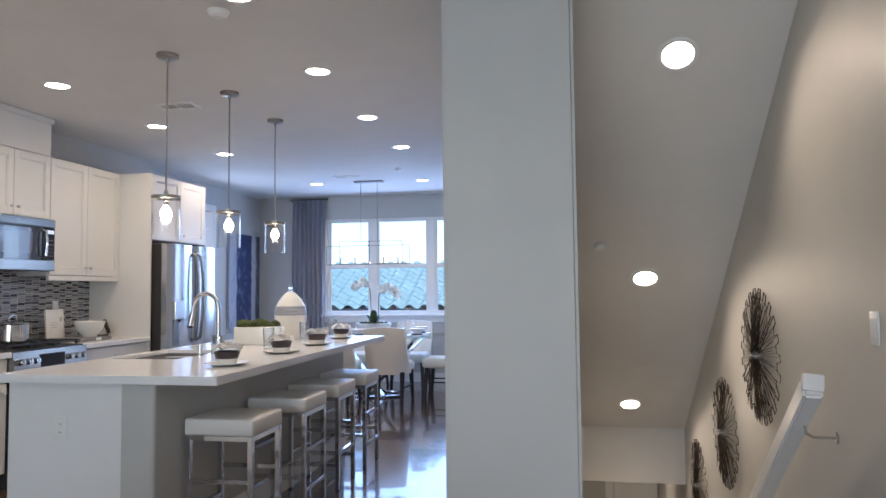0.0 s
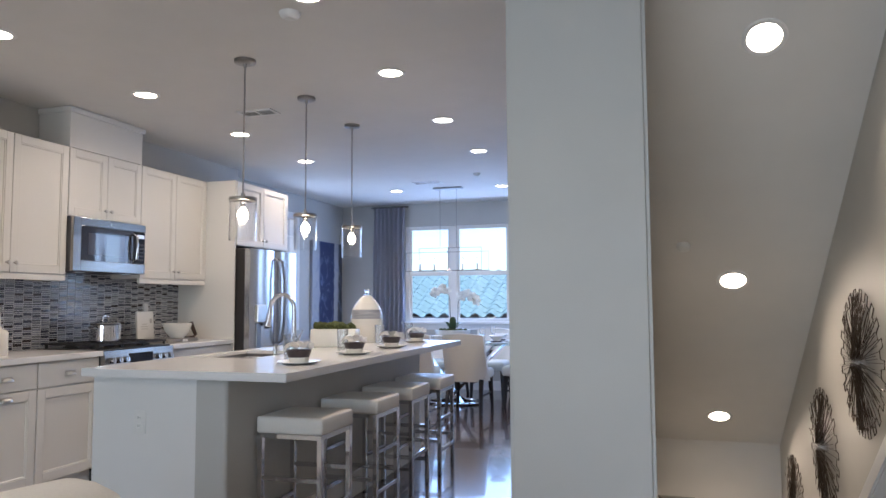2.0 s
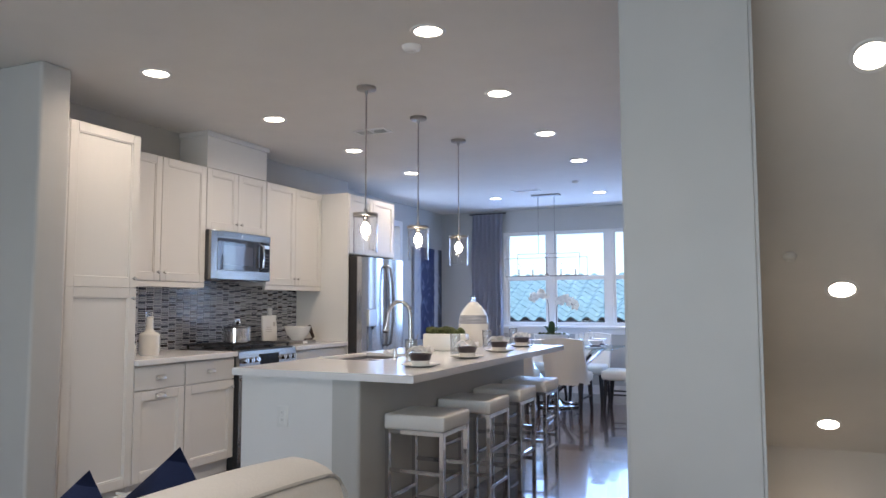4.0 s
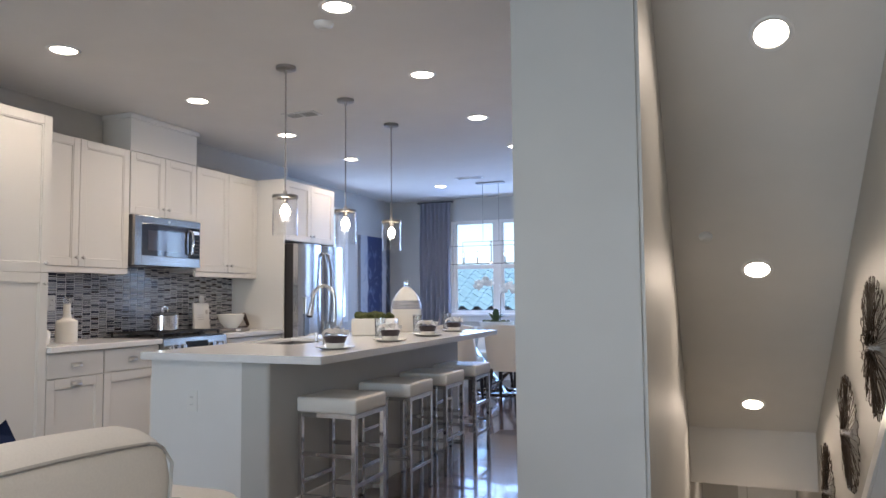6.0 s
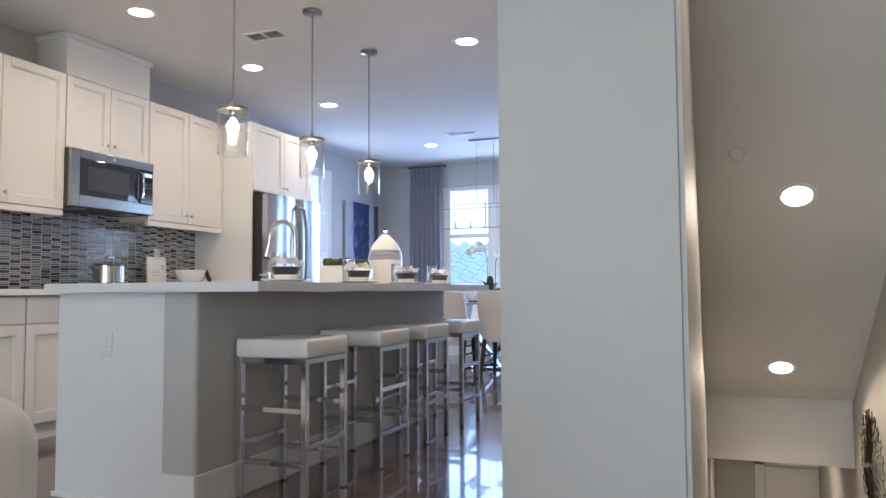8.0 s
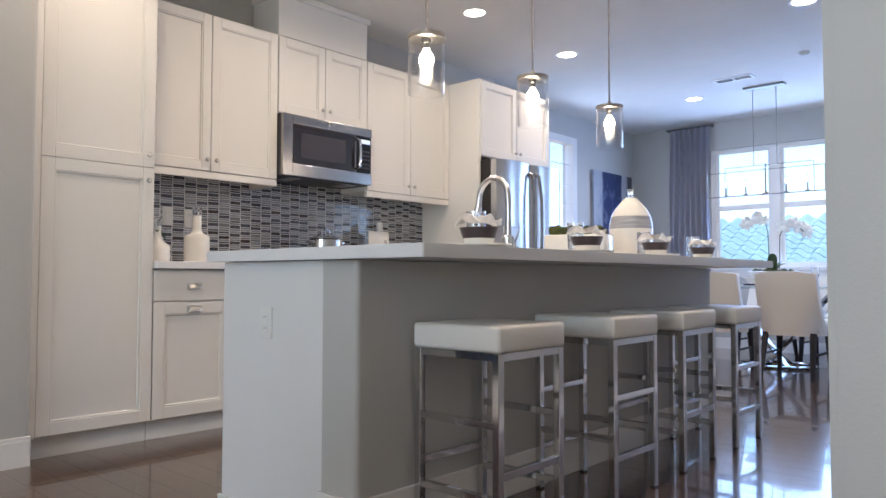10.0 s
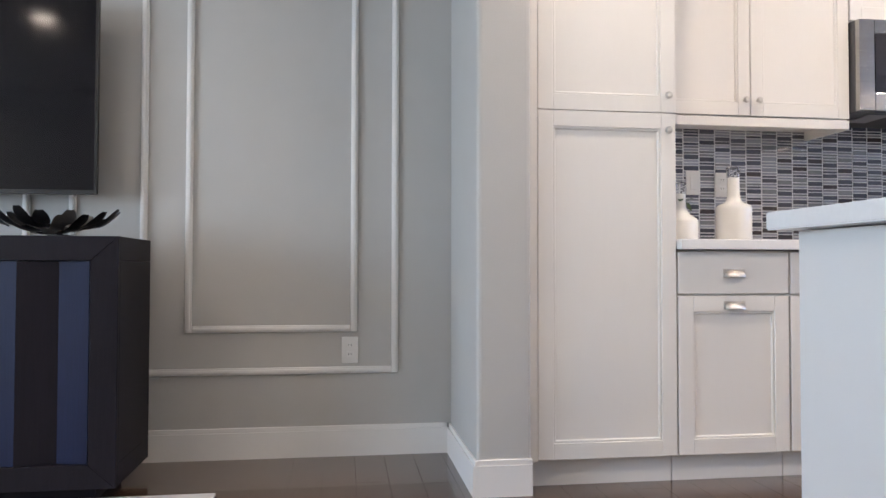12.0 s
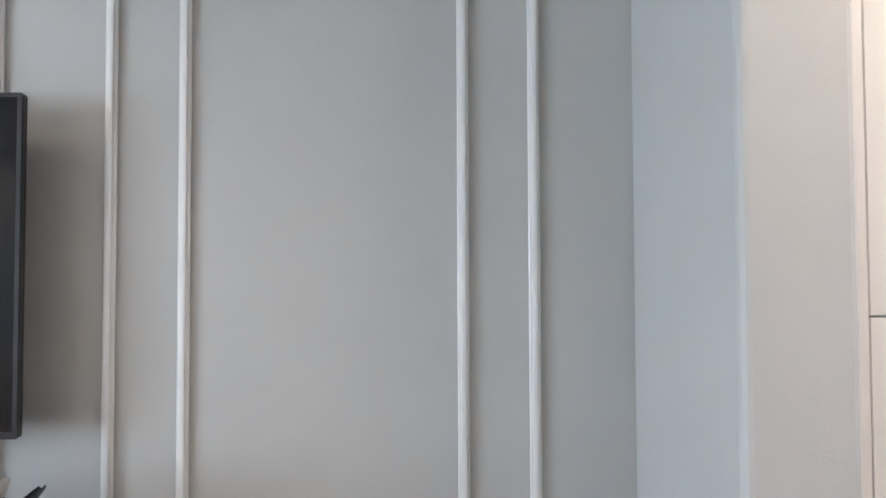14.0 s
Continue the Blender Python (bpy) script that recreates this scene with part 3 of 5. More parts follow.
def cup_pull(parent, x, y, z, w=0.082):
    """A half-shell cup pull opening downwards."""
    bm = bmesh.new()
    n, rows = 14, []
    for j in range(6):
        a = (math.pi / 2) * j / 5
        rows.append([bm.verts.new((x + 0.002 + 0.026 * math.cos(a) * math.sin(math.pi * i / n) ** 0.5, y - w / 2 * math.cos(math.pi * i / n), z + 0.002 + 0.026 * math.sin(a) * math.sin(math.pi * i / n) ** 0.5)) for i in range(n + 1)])
    for a, b in zip(rows, rows[1:]):
        for i in range(n):
            bm.faces.new((a[i], a[i + 1], b[i + 1], b[i]))
    bmesh.ops.remove_doubles(bm, verts=bm.verts, dist=1e-5)
    bmesh.ops.solidify(bm, geom=bm.faces[:], thickness=0.002)
    box(bm, x, x + 0.003, y - w / 2 - 0.004, y + w / 2 + 0.004, z - 0.002, z + 0.032, bevel=0.001, seg=1)
    return part("cup_pull", bm, NICKEL, parent, "satin nickel cup pull", True)


XF, XU = -3.96, -4.255       # faces of base and tall units, of wall units
G = 0.0025
pantry = thing("pantry_cabinet", "tall white shaker pantry cabinet with two stacked doors", "cabinet")
part("body", box(boxed(XB + 0.003, XF - 0.021, 3.482, 4.058, 0.105, 2.452), XF - 0.021, XF - 0.001, 3.482, 3.5115, 0.105, 2.452), CABINET, pantry)
part("toe_kick", boxed(XB + 0.003, XF - 0.06, 3.482, 4.058, 0, 0.105), TRIM, pantry)
d = cabinet_door(pantry, XF, 3.513, 4.057, 0.11, 1.4125)
knob(d, XF, 4.02, 1.345)
d = cabinet_door(pantry, XF, 3.513, 4.057, 1.4155, 2.448)
knob(d, XF, 4.02, 1.478)


def base_unit(y0, y1, label, knob_y=None):
    u = thing("base_cabinet", label, "cabinet", "kitchen base cabinets")
    part("body", boxed(XB + 0.003, XF - 0.021, y0, y1, 0.105, 0.889), CABINET, u)
    part("toe_kick", boxed(XB + 0.003, XF - 0.06, y0, y1, 0, 0.105), TRIM, u)
    dr = part("drawer", boxed(XF - 0.02, XF, y0 + G, y1 - G, 0.722, 0.884, bevel=0.002, seg=1), CABINET, u)
    cup_pull(dr, XF, (y0 + y1) / 2, 0.785)
    do = cabinet_door(u, XF, y0 + G, y1 - G, 0.11, 0.714)
    if knob_y:
        knob(do, XF, knob_y, 0.66)
    else:
        cup_pull(do, XF, (y0 + y1) / 2, 0.662)
    return u


base_unit(4.062, 4.522, "white shaker base cabinet with drawer, cup pulls and pull-out door")
base_unit(4.526, 5.052, "white shaker base cabinet with a drawer over one door", 5.01)
base_unit(5.815, 6.69, "white shaker base cabinet beside the range", 5.86)


def wall_unit(y0, y1, z0, z1, label, rail=True, split=None, depth=XU):
    u = thing("wall_cabinet", label, "cabinet", "kitchen wall cabinets")
    part("body", boxed(XB + 0.003, depth - 0.021, y0, y1, z0 - 0.005, z1), CABINET, u)
    m = split or (y0 + y1) / 2
    for a, b, ky in ((y0, m, m - 0.03), (m, y1, m + 0.03)):
        dd = cabinet_door(u, depth, a + G, b - G, z0, z1 - 0.004, 0.055)
        knob(dd, depth, ky, z0 + 0.065)
    if rail:
        part("light_rail", boxed(depth - 0.03, depth - 0.004, y0, y1, z0 - 0.047, z0 - 0.006, bevel=0.003), CABINET, u)
        part("light_rail", boxed(XB + 0.012, depth - 0.03, y1 - 0.02, y1, z0 - 0.047, z0 - 0.006), CABINET, u)
    return u


wall_unit(4.066, 5.018, 1.482, 2.432, "white two-door shaker wall cabinet with nickel knobs", split=4.545)
wall_unit(5.022, 5.79, 1.925, 2.432, "short white two-door shaker cabinet above the microwave", False)
wall_unit(5.794, 6.69, 1.482, 2.432, "white two-door shaker wall cabinet with nickel knobs")
chase = thing("vent_chase", "white boxed vent chase with a cornice up to the ceiling", "cabinet")
part("body", boxed(XB + 0.003, XU - 0.004, 5.022, 5.79, 2.434, H - 0.04), CABINET, chase)
part("cornice", boxed(XB + 0.003, XU + 0.014, 5.002, 5.81, H - 0.045, H - 0.002, bevel=0.008), CABINET, chase)
tall = thing("refrigerator_surround", "tall white panels enclosing the refrigerator", "cabinet")
part("side_panel", boxed(XB + 0.003, -3.94, 6.692, 6.712, 0, 2.432, bevel=0.002), CABINET, tall)
part("side_panel", boxed(XD + 0.003, -3.94, 7.66, 7.68, 0, 2.432, bevel=0.002), CABINET, tall)
u = thing("refrigerator_cabinet", "white two-door shaker cabinet above the refrigerator", "cabinet", "kitchen wall cabinets")
part("body", boxed(XB + 0.003, -3.955, 6.714, 7.658, 1.815, 2.43), CABINET, u)
for a, b, ky in ((6.714, 7.186, 7.155), (7.186, 7.658, 7.217)):
    dd = cabinet_door(u, -3.934, a + G, b - G, 1.82, 2.426, 0.055)
    knob(dd, -3.934, ky, 1.885)

ct = tagged(new("kitchen_countertop", mesh("kitchen_countertop", box(bmesh.new(), XB + 0.003, -3.925, 4.062, 5.052, 0.892, 0.931, bevel=0.004), QUARTZ)), "white quartz countertop along the wall cabinets", "countertop")
tagged(new("kitchen_countertop", mesh("kitchen_countertop", box(bmesh.new(), XB + 0.003, -3.925, 5.815, 6.69, 0.892, 0.931, bevel=0.004), QUARTZ)), "white quartz countertop between range and refrigerator", "countertop")

# microwave
mw = thing("microwave", "stainless over-the-range microwave with dark glass door", "microwave")
MX = -4.2
part("body", boxed(XB + 0.003, MX - 0.03, 5.024, 5.788, 1.508, 1.916, bevel=0.003), DARK_STEEL, mw)
part("front", box(box(box(boxed(MX - 0.028, MX, 5.024, 5.10, 1.51, 1.914, bevel=0.004), MX - 0.028, MX, 5.10, 5.788, 1.852, 1.914, bevel=0.004), MX - 0.028, MX, 5.10, 5.788, 1.51, 1.59, bevel=0.004), MX - 0.028, MX - 0.004, 5.10, 5.64, 1.59, 1.852), APPLIANCE_STEEL, mw)
part("door_glass", boxed(MX - 0.006, MX + 0.001, 5.10, 5.63, 1.592, 1.85, bevel=0.002), DOOR_GLASS, mw)
part("window", boxed(MX + 0.001, MX + 0.002, 5.165, 5.545, 1.635, 1.80), OVEN_GLASS, mw)
part("control_panel", boxed(MX - 0.006, MX + 0.001, 5.655, 5.78, 1.592, 1.85, bevel=0.002), BLACK_GLASS, mw)
for r in range(5):
    for c in range(3):
        part("button", boxed(MX + 0.001, MX + 0.0025, 5.70 + 0.024 * c, 5.715 + 0.024 * c, 1.62 + 0.03 * r, 1.632 + 0.03 * r), DARK_STEEL, mw)
part("display", boxed(MX + 0.001, MX + 0.0025, 5.69, 5.77, 1.80, 1.83), glow("lit_display", (0.1, 0.25, 0.5), 0.4), mw)
hb = bmesh.new()
tube(hb, [(MX + 0.002, 5.645, 1.615), (MX + 0.035, 5.645, 1.63), (MX + 0.042, 5.645, 1.72), (MX + 0.035, 5.645, 1.812), (MX + 0.002, 5.645, 1.828)], 0.011, 10)
part("handle", hb, CHROME, mw, "curved chrome handle", True)
for y in (5.12, 5.6):
    part("filter", boxed(-4.42, -4.27, y, y + 0.1, 1.502, 1.507), NICKEL, mw)
bm = bmesh.new()
lathe(bm, [(0, 0), (0.011, 0), (0.011, 0.002), (0, 0.002)], n=20)
bmesh.ops.transform(bm, matrix=pose(MX, 5.4, 1.883, 0, 90, 0), verts=bm.verts)
part("badge", bm, NICKEL, mw)

# range
rg = thing("gas_range", "stainless slide-in gas range with black grates", "range")
RX = -3.93
part("body", boxed(XB + 0.015, RX - 0.03, 5.058, 5.808, 0.0, 0.905, bevel=0.003), BLACK, rg)
part("door_core", boxed(RX - 0.0295, RX + 0.005, 5.06, 5.806, 0.03, 0.765), BLACK, rg, "black enamelled door edge")
part("cooktop", boxed(XB + 0.015, RX - 0.02, 5.058, 5.808, 0.906, 0.936, bevel=0.004), BLACK, rg)
part("control_fascia", prism(bmesh.new(), [(RX - 0.03, 0.77), (RX + 0.02, 0.78), (RX + 0.005, 0.925), (RX - 0.03, 0.925)], "y", 5.058, 5.808), APPLIANCE_STEEL, rg, "brushed steel control fascia")
part("control_display", boxed(RX + 0.004, RX + 0.018, 5.31, 5.56, 0.80, 0.895, bevel=0.003), BLACK_GLASS, rg)
part("oven_door", boxed(RX + 0.0055, RX + 0.012, 5.064, 5.802, 0.2, 0.76, bevel=0.002), APPLIANCE_STEEL, rg)
part("oven_window", boxed(RX + 0.012, RX + 0.015, 5.16, 5.70, 0.32, 0.62), BLACK_GLASS, rg)
part("drawer", boxed(RX + 0.0055, RX + 0.01, 5.064, 5.802, 0.06, 0.19, bevel=0.002), APPLIANCE_STEEL, rg)
bm = bmesh.new()
rod(bm, (RX + 0.055, 5.12, 0.70), (RX + 0.055, 5.74, 0.70), 0.012)
rod(bm, (RX + 0.01, 5.15, 0.70), (RX + 0.055, 5.15, 0.70), 0.008)
rod(bm, (RX + 0.01, 5.71, 0.70), (RX + 0.055, 5.71, 0.70), 0.008)
part("handle", bm, CHROME, rg, "", True)
for y in (5.115, 5.185, 5.255, 5.61, 5.68, 5.75):
    bm = rod(bmesh.new(), (RX + 0.008, y, 0.852), (RX + 0.048, y, 0.857), 0.023, 0.019, 20)
    bar(bm, (RX + 0.05, y, 0.84), (RX + 0.05, y, 0.876), 0.006)
    part("knob", bm, CHROME, rg, "round chrome burner knob", True)
for k, y in enumerate((5.07, 5.315, 5.56)):
    bm = bmesh.new()
    for yy in (y, y + 0.115, y + 0.23):
        bar(bm, (-4.48, yy + 0.005, 0.967), (-3.99, yy + 0.005, 0.967), 0.012, 0.012)
    for xx in (-4.48, -4.36, -4.235, -4.11, -3.99):
        bar(bm, (xx, y, 0.967), (xx, y + 0.24, 0.967), 0.012, 0.012)
    for xx in (-4.47, -4.0):
        for yy in (y + 0.006, y + 0.234):
            bar(bm, (xx, yy, 0.937), (xx, yy, 0.962), 0.014)
    part("grate", bm, IRON, rg, "black cast iron grate")
for x, y in ((-4.36, 5.19), (-4.11, 5.19), (-4.235, 5.435), (-4.36, 5.68), (-4.11, 5.68)):
    part("burner", lathe(bmesh.new(), [(0, 0.937), (0.05, 0.937), (0.05, 0.947), (0.035, 0.95), (0.035, 0.957), (0, 0.957)], x, y, 24), IRON, rg, "", True)

# refrigerator
fr = thing("refrigerator", "stainless French-door refrigerator with a water dispenser", "refrigerator")
FX = -3.79
part("body", boxed(XB + 0.03, FX - 0.07, 6.735, 7.635, 0.02, 1.785, bevel=0.004), FRIDGE_SIDE, fr, "dark brown cabinet sides")


def bowed(bm, y0, y1, z0, z1, x0, bow=0.04):
    """A door whose face bows gently outwards."""
    n = 10
    out = [(x0 - 0.065, y0), (x0 - 0.065, y1)] + [(x0 - 0.012 + bow * (1 - (2 * i / n - 1) ** 2) + (0.012 if 0 < i < n else 0), y1 + (y0 - y1) * i / n) for i in range(n + 1)]
    return prism(bm, out, "z", z0, z1)


dl = part("door", bowed(bmesh.new(), 6.737, 7.183, 0.72, 1.78, FX), STEEL, fr, "", True)
drr = part("door", bowed(bmesh.new(), 7.187, 7.633, 0.72, 1.78, FX), STEEL, fr, "", True)
fz = part("freezer_drawer", bowed(bmesh.new(), 6.737, 7.633, 0.06, 0.71, FX), STEEL, fr, "", True)
for parent, y in ((dl, 7.14), (drr, 7.23)):
    bm = tube(bmesh.new(), [(FX, y, 0.86), (FX + 0.05, y, 0.89), (FX + 0.075, y, 1.1), (FX + 0.08, y, 1.3), (FX + 0.075, y, 1.5), (FX + 0.05, y, 1.68), (FX, y, 1.71)], 0.014, 12)
    # the darker steel stands in for the dim room these handles reflect
    part("handle", bm, SINK_STEEL, parent, "long bowed steel handle, its dim reflections put in as dark steel", True)
bm = tube(bmesh.new(), [(FX, 6.85, 0.62), (FX + 0.06, 6.87, 0.62), (FX + 0.065, 7.185, 0.62), (FX + 0.06, 7.5, 0.62), (FX, 7.52, 0.62)], 0.014, 12)
part("handle", bm, CHROME, fz, "", True)
dsp = part("dispenser", boxed(FX - 0.01, FX + 0.05, 6.79, 6.95, 1.08, 1.25, bevel=0.008), NICKEL, dl, "pale grey water dispenser panel")
# no hollow here: the recess's shade is a block of darker steel
part("recess_shade_block", boxed(FX - 0.01, FX + 0.034, 6.80, 6.94, 0.84, 1.079, bevel=0.004), SINK_STEEL, dl, "dark block painted as the shade in the dispenser recess")
part("dispenser_spout", rod(bmesh.new(), (FX + 0.04, 6.87, 1.05), (FX + 0.04, 6.87, 1.079), 0.012), BLACK, dl)


# ---- island ----
def slab_with_hole(outer, hole, z0, z1):
    """A slab with a rectangular cut-out, one closed mesh with eased outer edges."""
    bm = bmesh.new()
    rings = []
    for (x0, x1, y0, y1), z in ((outer, z1), (hole, z1), (hole, z0), (outer, z0)):
        rings.append([bm.verts.new((x, y, z)) for x, y in ((x0, y0), (x1, y0), (x1, y1), (x0, y1))])
    for a, b in zip(rings, rings[1:] + rings[:1]):
        for k in range(4):
            bm.faces.new((a[k], a[(k + 1) % 4], b[(k + 1) % 4], b[k]))
    bm.edges.ensure_lookup_table()
    rim = [e for e in bm.edges if all(v in rings[0] or v in rings[3] for v in e.verts)]
    bmesh.ops.bevel(bm, geom=rim, offset=0.003, segments=2, affect="EDGES")
    return bm


isl = thing("kitchen_island", "white panelled kitchen island with a grey knee wall", "island")
IX0, IX1, IXM, IY0, IY1 = -2.838, -2.06, -2.229, 3.80, 6.58
part("cabinet_body", boxed(IX0, IXM, IY0, IY1, 0.0, 0.904, bevel=0.002), ISLAND_PANEL, isl, "white painted end panel")
arc = [(IX1 - 0.02 + 0.02 * math.sin(a), IY0 + 0.019 - 0.02 * math.cos(a)) for a in [math.pi / 2 * k / 5 for k in range(6)]]
part("knee_wall", prism(bmesh.new(), [(IXM + 0.0005, IY1), (IXM + 0.0005, IY0 - 0.001)] + arc + [(IX1, IY1)], "z", 0, 0.904), WALL, isl, "greige knee wall with a rounded corner", True)
part("baseboard", box(boxed(IX0 - 0.012, IXM - 0.004, IY0 - 0.012, IY0 - 0.0005, 0, 0.022, bevel=0.003), IXM - 0.004, IX1 + 0.014, IY0 - 0.018, IY0 - 0.0015, 0, 0.155, bevel=0.004), TRIM, isl)
part("baseboard", boxed(IX1 + 0.0005, IX1 + 0.0145, IY0 - 0.0015, IY1, 0, 0.155, bevel=0.004), TRIM, isl)
top = tagged(new("island_countertop", mesh("island_countertop", slab_with_hole((-2.86, -1.71, 3.735, 6.63), (-2.80, -2.37, 4.50, 5.13), 0.906, 0.946), QUARTZ)), "thick white quartz island countertop with a sink cut-out", "countertop")
sink = thing("kitchen_sink", "undermount stainless double kitchen sink", "sink")
for y0, y1 in ((4.50, 4.80), (4.82, 5.13)):
    bm = bmesh.new()
    for a in ((-2.80, -2.79, y0, y1, 0.72, 0.925), (-2.38, -2.37, y0, y1, 0.72, 0.925), (-2.79, -2.38, y0, y0 + 0.01, 0.72, 0.925), (-2.79, -2.38, y1 - 0.01, y1, 0.72, 0.925), (-2.80, -2.37, y0, y1, 0.71, 0.72)):
        box(bm, *a)
    part("bowl", bm, SINK_STEEL, sink)
part("divider", boxed(-2.79, -2.38, 4.80, 4.82, 0.9, 0.92), STEEL, sink)
fau = thing("kitchen_faucet", "tall stainless gooseneck pull-down faucet", "faucet")
fx, fy = -2.365, 4.99
part("base", lathe(bmesh.new(), [(0, 0.946), (0.032, 0.946), (0.032, 0.953), (0.028, 0.956), (0.028, 1.035), (0.018, 1.045), (0, 1.045)], fx, fy, 24), STEEL, fau, "", True)
arc = [(fx, fy, 1.03), (fx, fy, 1.2)] + [(fx - 0.088 + 0.088 * math.cos(a), fy, 1.22 + 0.1 * math.sin(a)) for a in [math.pi * k / 12 for k in range(13)]] + [(fx - 0.179, fy, 1.19)]
part("neck", tube(bmesh.new(), arc, 0.014, 14), STEEL, fau, "", True)
part("spray_head", rod(bmesh.new(), (fx - 0.178, fy, 1.2), (fx - 0.198, fy, 1.115), 0.0165, 0.021, 20), STEEL, fau, "", True)
part("spray_button", rod(bmesh.new(), (fx - 0.1985, fy, 1.114), (fx - 0.2, fy, 1.1), 0.019, 0.017, 20), BLACK, fau, "black rubber nozzle", True)
part("lever", rod(rod(bmesh.new(), (fx, fy + 0.02, 1.0), (fx, fy + 0.045, 1.0), 0.012), (fx, fy + 0.04, 1.0), (fx + 0.03, fy + 0.06, 1.09), 0.006, 0.004), STEEL, fau, "", True)
soap = thing("soap_dispenser", "short stainless soap dispenser beside the faucet", "dispenser")
part("pump", rod(lathe(bmesh.new(), [(0, 0.946), (0.02, 0.946), (0.02, 0.953), (0.012, 0.957), (0.012, 1.0), (0.016, 1.003), (0.016, 1.012), (0, 1.012)], -2.33, 4.70, 20), (-2.33, 4.70, 1.005), (-2.40, 4.70, 0.998), 0.005), STEEL, soap, "", True)


def outlet(name, x, y, z, normal, label, w=0.072, h=0.115, switches=0):
    o = thing(name, label, "outlet" if not switches else "switch")
    turn = {"+x": 0, "-y": -90, "-x": 180}[normal]
    o.matrix_basis = pose(x, y, z, 0, 0, turn)
    part("plate", boxed(0, 0.006, -w / 2, w / 2, -h / 2, h / 2, bevel=0.003), PLASTIC, o, "", True)
    if switches:
        part("rocker", boxed(0.006, 0.01, -0.017, 0.017, -0.033, 0.033, bevel=0.002), PLASTIC, o)
        return o
    for dz in (-0.02, 0.02):
        s = part("socket", boxed(0.006, 0.0085, -0.017, 0.017, dz - 0.015, dz + 0.015, bevel=0.002), PLASTIC, o)
        for dy in (-0.006, 0.006):
            part("slot", boxed(0.0085, 0.0089, dy - 0.001, dy + 0.001, dz - 0.002, dz + 0.006), SLOT, s)
    return o


outlet("wall_outlet", XB, 2.829, 0.46, "+x", "white duplex outlet on the panelled wall")
outlet("island_outlet", -2.55, IY0, 0.685, "-y", "white duplex outlet on the island end")
outlet("backsplash_switch", XB + 0.0085, 4.428, 1.222, "+x", "white switch plate on the backsplash", switches=1)
outlet("backsplash_outlet", XB + 0.0085, 4.572, 1.215, "+x", "white duplex outlet on the backsplash")
outlet("light_switch", wall_x(3.5), 3.343, 1.184, "-x", "white light switch on the stair wall", switches=1)


# ---- stools ----
def bar_stool(x, y):
    st = thing("bar_stool", "backless counter stool, white padded seat on a chrome frame", "stool", "stools along the island", at=(x, y, 0))
    w, dd = 0.183, 0.183
    bm = boxed(-w, w, -dd, dd, 0.617, 0.7, bevel=0.013, seg=3)
    for v in bm.verts:                       # a softly crowned top
        if v.co.z > 0.68:
            v.co.z += 0.006 * (1 - (v.co.x / w) ** 2) * (1 - (v.co.y / dd) ** 2)
    part("seat", bm, LEATHER, st, "white leatherette seat pad", True)
    part("seat_frame", boxed(-w + 0.03, w - 0.03, -dd + 0.03, dd - 0.03, 0.601, 0.6165), BLACK, st)
    lx, ly = w - 0.018, dd - 0.018
    for sx in (-1, 1):
        for sy in (-1, 1):
            leg = part("leg", boxed(sx * lx - 0.0135, sx * lx + 0.0135, sy * ly - 0.0135, sy * ly + 0.0135, 0.006, 0.6165, bevel=0.002, seg=1), CHROME, st)
            part("foot", boxed(sx * lx - 0.012, sx * lx + 0.012, sy * ly - 0.012, sy * ly + 0.012, 0, 0.006), BLACK, leg)
    for sy in (-1, 1):
        part("stretcher", boxed(-lx + 0.0135, lx - 0.0135, sy * ly - 0.011, sy * ly + 0.011, 0.384, 0.407, bevel=0.0015, seg=1), CHROME, st)
        part("footrest", boxed(-lx + 0.0135, lx - 0.0135, sy * ly - 0.011, sy * ly + 0.011, 0.157, 0.18, bevel=0.0015, seg=1), CHROME, st)
        part("apron", boxed(-lx + 0.0135, lx - 0.0135, sy * ly - 0.011, sy * ly + 0.011, 0.593, 0.6165), CHROME, st)
    for sx in (-1, 1):
        part("stretcher", boxed(sx * lx - 0.011, sx * lx + 0.011, -ly + 0.0135, ly - 0.0135, 0.23, 0.254, bevel=0.0015, seg=1), CHROME, st)
        part("apron", boxed(sx * lx - 0.011, sx * lx + 0.011, -ly + 0.0135, ly - 0.0135, 0.593, 0.6165), CHROME, st)
    return st


stool = bar_stool(-1.86, 4.215)
for x, y, turn in ((-1.858, 4.91, 90), (-1.862, 5.527, 0), (-1.858, 6.135, 90)):
    copy_thing(stool, pose(x, y, 0, 0, 0, turn))


# ---- ceiling fixtures ----
def downlight(x, y, z=H, tilt=0.0, power=2.3, spread=150):
    d = thing("recessed_downlight", "lit round recessed downlight with a white trim ring", "downlight", "recessed downlights")
    d.matrix_basis = pose(x, y, z, -tilt, 0, 0)
    part("trim_ring", lathe(bmesh.new(), [(0.072, -0.001), (0.075, -0.006), (0.092, -0.006), (0.097, -0.001), (0.097, 0.0)], n=32), TRIM, d, "", True)
    part("lens", lathe(bmesh.new(), [(0, -0.0035), (0.05, -0.0032), (0.073, -0.002), (0.073, -0.001), (0, -0.001)], n=32), LED, d, "glowing white lens", True)
    lo = lamp("downlight_lamp", "AREA", pose(x, y, z, -tilt, 0, 0) @ pose(0, 0, -0.012), power, WARM, shape="DISK", size=0.14)
    lo.data.spread = radians(spread)
    return d


